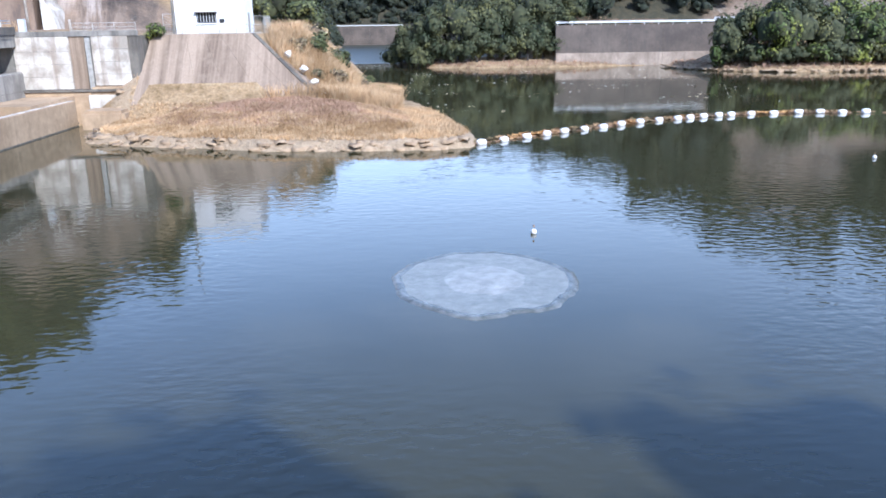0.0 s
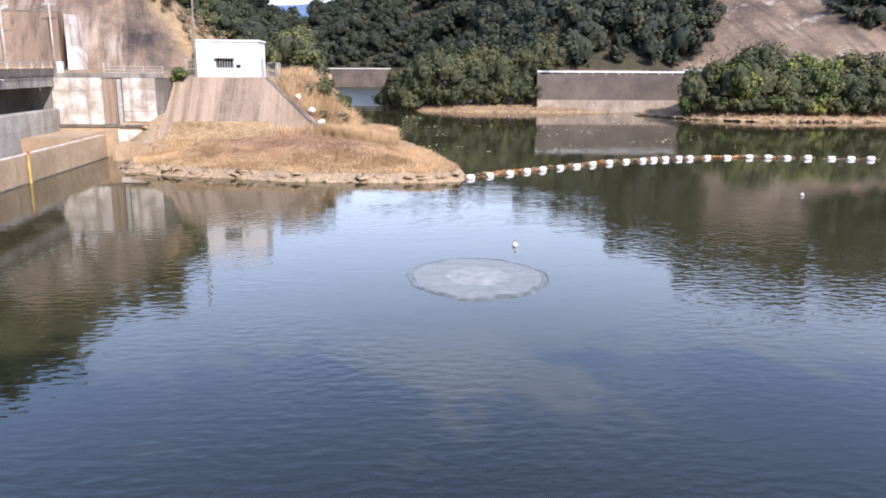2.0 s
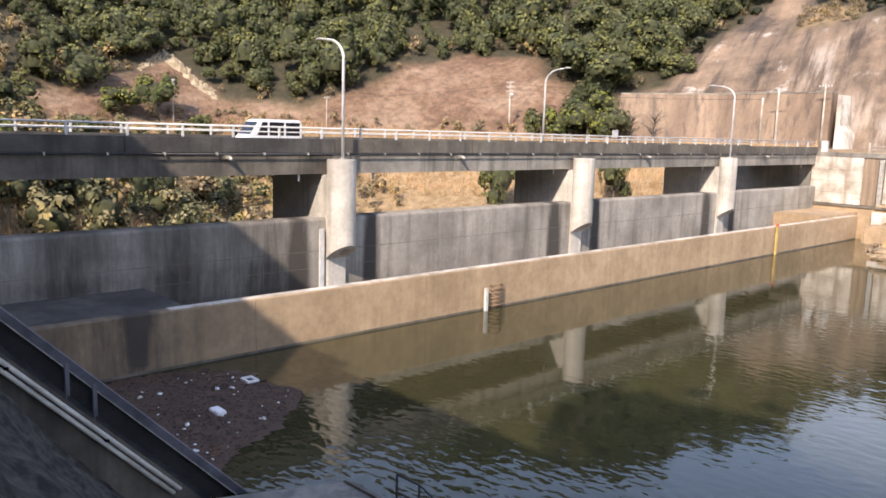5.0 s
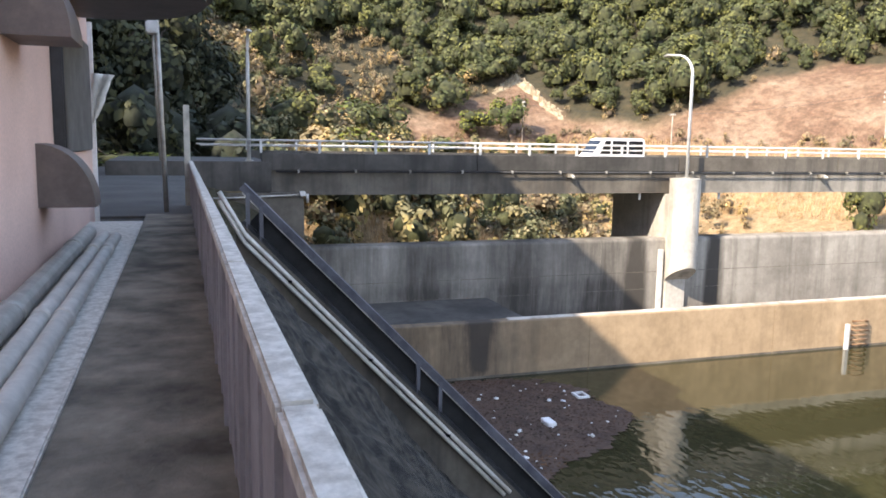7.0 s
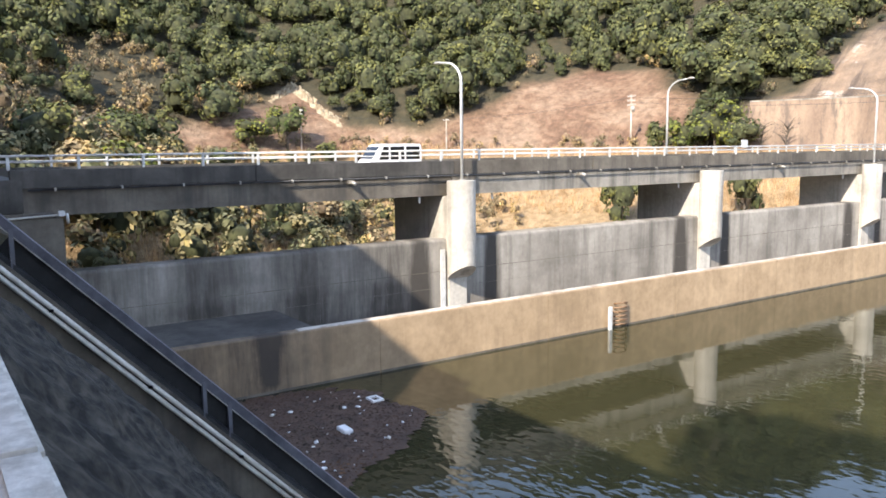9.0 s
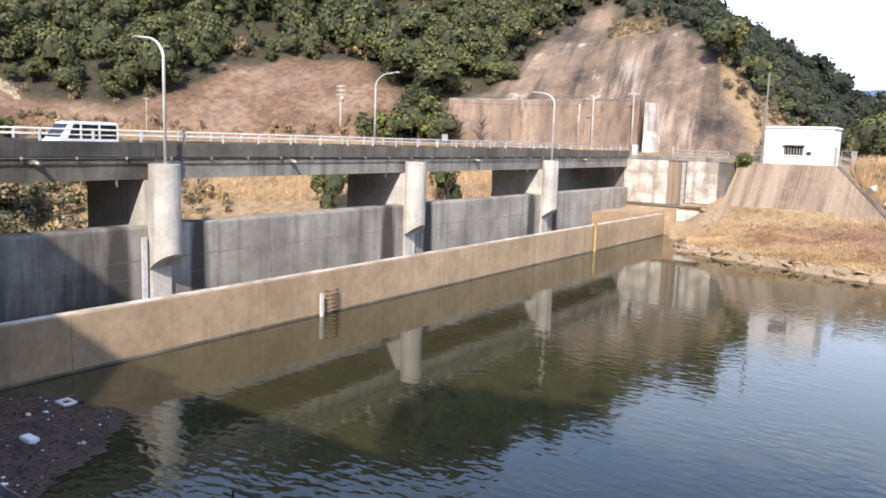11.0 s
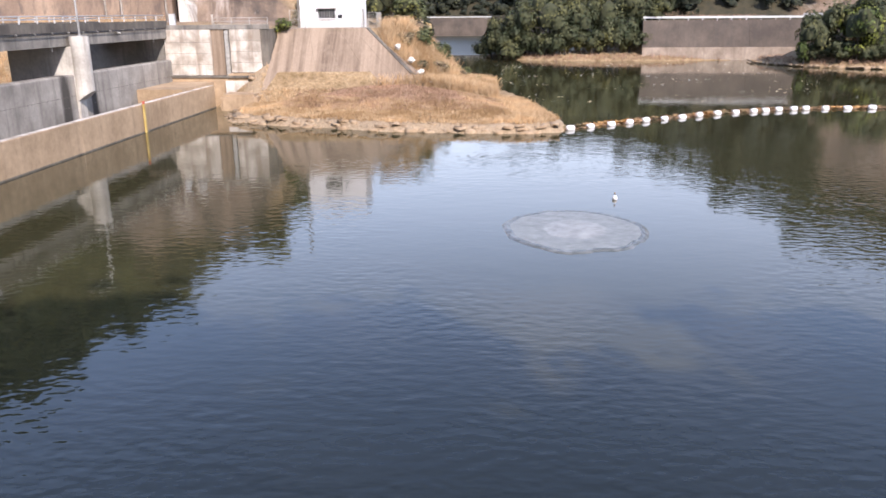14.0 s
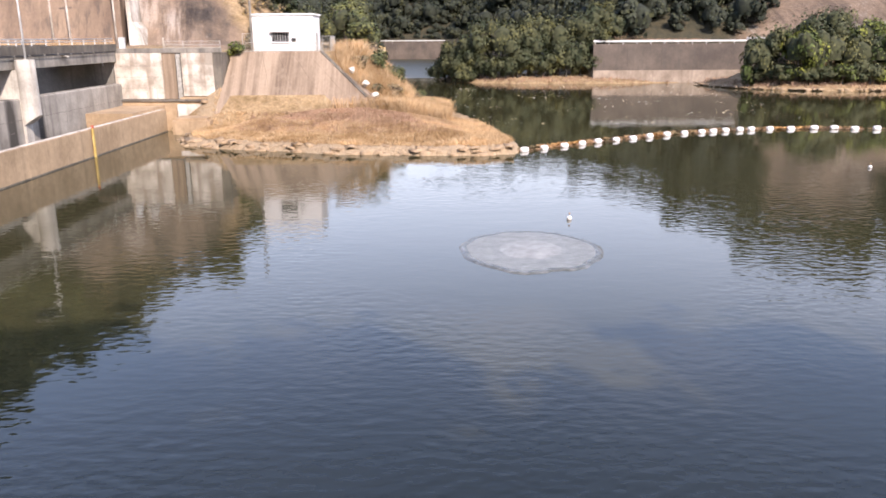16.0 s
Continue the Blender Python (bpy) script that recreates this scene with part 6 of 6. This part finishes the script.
for y in (1.62, 1.95, 5.92, 6.5, 10.2):
    a = on_stair(y, 0.05, 0.05)
    part("upright", box(a[0] - 0.05, a[0] + 0.05, y - 0.05, y + 0.05, a[2] - 0.95, a[2]), STAIR_STEEL, stair)
sw = bmesh.new()
p0, p1 = on_stair(1.3, 1.0), on_stair(10.6, 1.0)
vs = []
for dx in (-0.25, 0.25):
    vs += [sw.verts.new((p0[0] + dx, p0[1], p0[2])), sw.verts.new((p1[0] + dx, p1[1], p1[2])), sw.verts.new((p1[0] + dx, p1[1], -4)), sw.verts.new((p0[0] + dx, p0[1], -4))]
for q_ in ((0, 1, 2, 3), (7, 6, 5, 4), (0, 4, 5, 1), (1, 5, 6, 2), (2, 6, 7, 3), (3, 7, 4, 0)):
    sw.faces.new([vs[k_] for k_ in q_])
bmesh.ops.recalc_face_normals(sw, faces=sw.faces)
tagged(part("stair_wall", sw, CONCRETE_DARK), "dark concrete string wall under the stair rail", "wall", "", "structure")
for o, e, dr in ((0.45, 8.25, 1.2), (0.45, 8.1, 1.43)):
    p_ = empty("dam_pipe", on_stair(1.6, 1.0, o))
    tagged(p_, "pale pipe running down the dam face", "pipe", "dam face pipes")
    part("pipe", tube(bmesh.new(), [on_stair(0.9, dr - 0.45, o), on_stair(1.5, dr, o), on_stair(e, dr, o)], 0.06, 10), PIPE_WHITE, p_, smooth=True)
    for y in (2.6, 4.6, 6.6):
        a = on_stair(y, 1.27, o)
        part("clip", box(a[0] - 0.3, a[0] + 0.08, y - 0.05, y + 0.05, a[2] - 0.05, a[2] + 0.02), DARK_STEEL, p_)
cable = tagged(part("cable", tube(bmesh.new(), [(-34.88, 5.0, 7.56), (-34.86, 3.6, 7.5), (-34.86, 2.2, 7.44), (-34.88, 0.7, 7.4)], 0.045, 8), GREY_STEEL, smooth=True), "pale conduit clipped along the bridge abutment", "pipe")
jb = empty("junction_box", (-34.9, 5.05, 7.5))
tagged(jb, "small white junction box at the bridge end", "box")
part("box", box(-35.0, -34.78, 4.95, 5.2, 7.5, 7.72, 0.02), WHITE_STEEL, jb)
part("drop_pipe", tube(bmesh.new(), [(-34.88, 5.28, 7.6), (-34.88, 5.3, 7.2)], 0.06, 8), WHITE_STEEL, jb, smooth=True)

# ---- landing stage ----
dock = empty("landing_stage", (-15, 10.7, 0))
tagged(dock, "grey concrete landing stage at the foot of the dam", "jetty")
part("deck", prism(bmesh.new(), [(-18.0, 8.0), (-17.3, 9.8), (-16.35, 11.95), (-13.0, 12.1), (-12.7, 11.9), (-12.8, 8.0)], 2, -0.6, 0.5), CONCRETE, dock)
part("lip", prism(bmesh.new(), [(-16.35, 11.85), (-16.3, 11.98), (-13.0, 12.12), (-13.0, 12.0)], 2, 0.5, 0.58), CONCRETE_DARK, dock)
for pts_ in ([(-14.3, 12.0), (-13.5, 12.05), (-12.8, 11.85)], [(-14.2, 9.8), (-13.0, 9.85)]):
    for x, y in pts_:
        part("post", tube(bmesh.new(), [(x, y, 0.5), (x, y, 1.42)], 0.03, 6), DARK_STEEL, dock)
    for z in (0.95, 1.42):
        bm = bmesh.new()
        tube(bm, [(x, y, z) for x, y in pts_], 0.028, 6)
        part("handrail", bm, DARK_STEEL, dock, smooth=True)
tagged(part("mooring_box", box(-13.4, -12.95, 11.3, 11.7, 0.5, 0.68, 0.03), DARK_STEEL), "dark mooring fitting on the landing stage", "box")

# ---- floating rubbish by the spillway ----
q = np.random.RandomState(31)
MAT = [(-30.1, 8.6), (-30.1, 11.3), (-29.5, 14.1), (-28, 15.4), (-24.1, 15.8), (-22.8, 14.2), (-21.4, 11.9), (-20.0, 10.2), (-20.0, 8.6)]
SCUM = two_tone("floating_scum", (0.055, 0.03, 0.018), (0.105, 0.06, 0.036), 1.5, 14.0, 0.8, relief=0.6)
ci, cj = [a.ravel() for a in np.meshgrid(np.arange(-151, -99), np.arange(43, 81))]
cx, cy = ci * 0.2, cj * 0.2
inside = sdist(MAT, cx + 0.1, cy + 0.1) + 0.25 * wobble(cx, cy, 0.5, 1.0) + 0.35 * wobble(cx, cy, 1.3, 4.0) > 0
bm = bmesh.new()
made = {}
def corner(i, j):
    if (i, j) not in made:
        made[i, j] = bm.verts.new((i * 0.2 + q.normal(0, 0.03), j * 0.2 + q.normal(0, 0.03), 0.012 + 0.012 * q.rand()))
    return made[i, j]
for i, j in zip(ci[inside].tolist(), cj[inside].tolist()):
    bm.faces.new((corner(i, j), corner(i + 1, j), corner(i + 1, j + 1), corner(i, j + 1)))
mat_ob = tagged(part("floating_debris", bm, SCUM), "brown mat of floating leaves and scum", "debris", "", "stuff")
xs, ys = q.uniform(-30, -20, 4000), q.uniform(8.8, 15.8, 4000)
ok = sdist(MAT, xs, ys) > 0.1
pieces = []
for x, y in zip(xs[ok], ys[ok]):
    a, L = q.uniform(0, 6.3), q.uniform(0.02, 0.09)
    c, s_ = math.cos(a) * L, math.sin(a) * L
    pieces.append((np.array([(x - c, y - s_, 0.03), (x - s_ * 0.3, y + c * 0.3, 0.05), (x + c, y + s_, 0.04), (x + s_ * 0.3, y - c * 0.3, 0.02)]), np.array([(0, 1, 2, 3)])))
tagged(bulk_mesh("floating_leaves", pieces, leaf_material("wet_leaves", (0.035, 0.02, 0.012), (0.08, 0.045, 0.03), (0.15, 0.09, 0.06))), "small dark leaves floating in the rubbish", "leaves", "", "stuff")
fr = empty("foam_crate", (-26.9, 14.9, 0.02))
tagged(fr, "white square foam frame floating in the rubbish", "frame", "floating rubbish")
for x0, x1, y0, y1 in ((-27.25, -26.6, 14.65, 14.75), (-27.25, -26.6, 15.05, 15.15), (-27.25, -27.15, 14.75, 15.05), (-26.7, -26.6, 14.75, 15.05)):
    part("side", box(x0, x1, y0, y1, 0.0, 0.1, 0.01), WHITE_PAINT, fr)
tagged(part("foam_block", box(-24.75, -24.1, 12.1, 12.45, 0.0, 0.16, 0.03), WHITE_PAINT), "broken white foam block floating in the rubbish", "foam block", "floating rubbish")
for i in range(46):
    while True:
        x, y = q.uniform(-29.8, -20.6), q.uniform(9, 15.6)
        if one_in(MAT, x, y) > 0.3:
            break
    s_ = q.choice([0.03, 0.04, 0.05, 0.07, 0.11])
    v, f = rock_piece(q, x, y, 0.05, s_)
    bt = bulk_mesh("plastic_scrap", [(v, f)], WHITE_PAINT if q.rand() < 0.7 else PIPE_WHITE)
    tagged(bt, "small pale scrap of plastic floating in the rubbish", "litter", "floating rubbish")
# ---- van ----
van = empty("van", (-38.2, 22.4, 8.45))
tagged(van, "small white boxy van driving over the bridge", "van")
VAN_WHITE = two_tone("white_car_paint", (0.74, 0.74, 0.74), (0.80, 0.80, 0.80), 1.0, 20.0, 0.25, relief=0.0)
GLASS = material("dark_glass", 0.08)[0]
GLASS.node_tree.nodes["Principled BSDF"].inputs["Base Color"].default_value = (0.012, 0.014, 0.018, 1)
TYRE = two_tone("tyre_rubber", (0.015, 0.015, 0.015), (0.03, 0.03, 0.03), 4.0)
x0, x1, yf, yb, zb = -38.95, -37.5, 20.7, 24.1, 8.45
bm = bmesh.new()
prism(bm, [(yf, zb + 0.3), (yf, zb + 0.85), (yf + 0.25, zb + 1.05), (yf + 0.75, zb + 1.78), (yf + 1.0, zb + 1.88), (yb - 0.1, zb + 1.88), (yb, zb + 1.7), (yb, zb + 0.3)], 0, x0, x1)
bmesh.ops.bevel(bm, geom=list(bm.edges), offset=0.05, segments=2, affect="EDGES")
body = part("body", bm, VAN_WHITE, van)
for a, b_ in ((yf + 0.62, yf + 1.25), (yf + 1.36, yf + 2.25), (yf + 2.36, yb - 0.15)):
    part("side_window", prism(bmesh.new(), [(a, zb + 1.02), (a + (0.32 if a < yf + 1 else 0), zb + 1.73), (b_, zb + 1.73), (b_, zb + 1.02)], 0, x1 - 0.02, x1 + 0.006), GLASS, van, "dark side window")
part("windscreen", prism(bmesh.new(), [(yf + 0.24, zb + 1.08), (yf + 0.7, zb + 1.74), (yf + 0.74, zb + 1.74), (yf + 0.32, zb + 1.08)], 0, x0 + 0.1, x1 - 0.1), GLASS, van, "dark windscreen")
part("headlight", box(x1 - 0.25, x1 - 0.03, yf - 0.01, yf + 0.05, zb + 0.62, zb + 0.82, 0.02), WHITE_STEEL, van)
for y in (yf + 0.65, yb - 0.7):
    for x in (x0 + 0.08, x1 - 0.16):
        w = part("wheel", tube(bmesh.new(), [(x, y, zb + 0.28), (x + 0.14, y, zb + 0.28)], 0.28, 18), TYRE, van)
        part("rim", tube(bmesh.new(), [(x + 0.13, y, zb + 0.28), (x + 0.15, y, zb + 0.28)], 0.16, 12), GREY_STEEL, w)
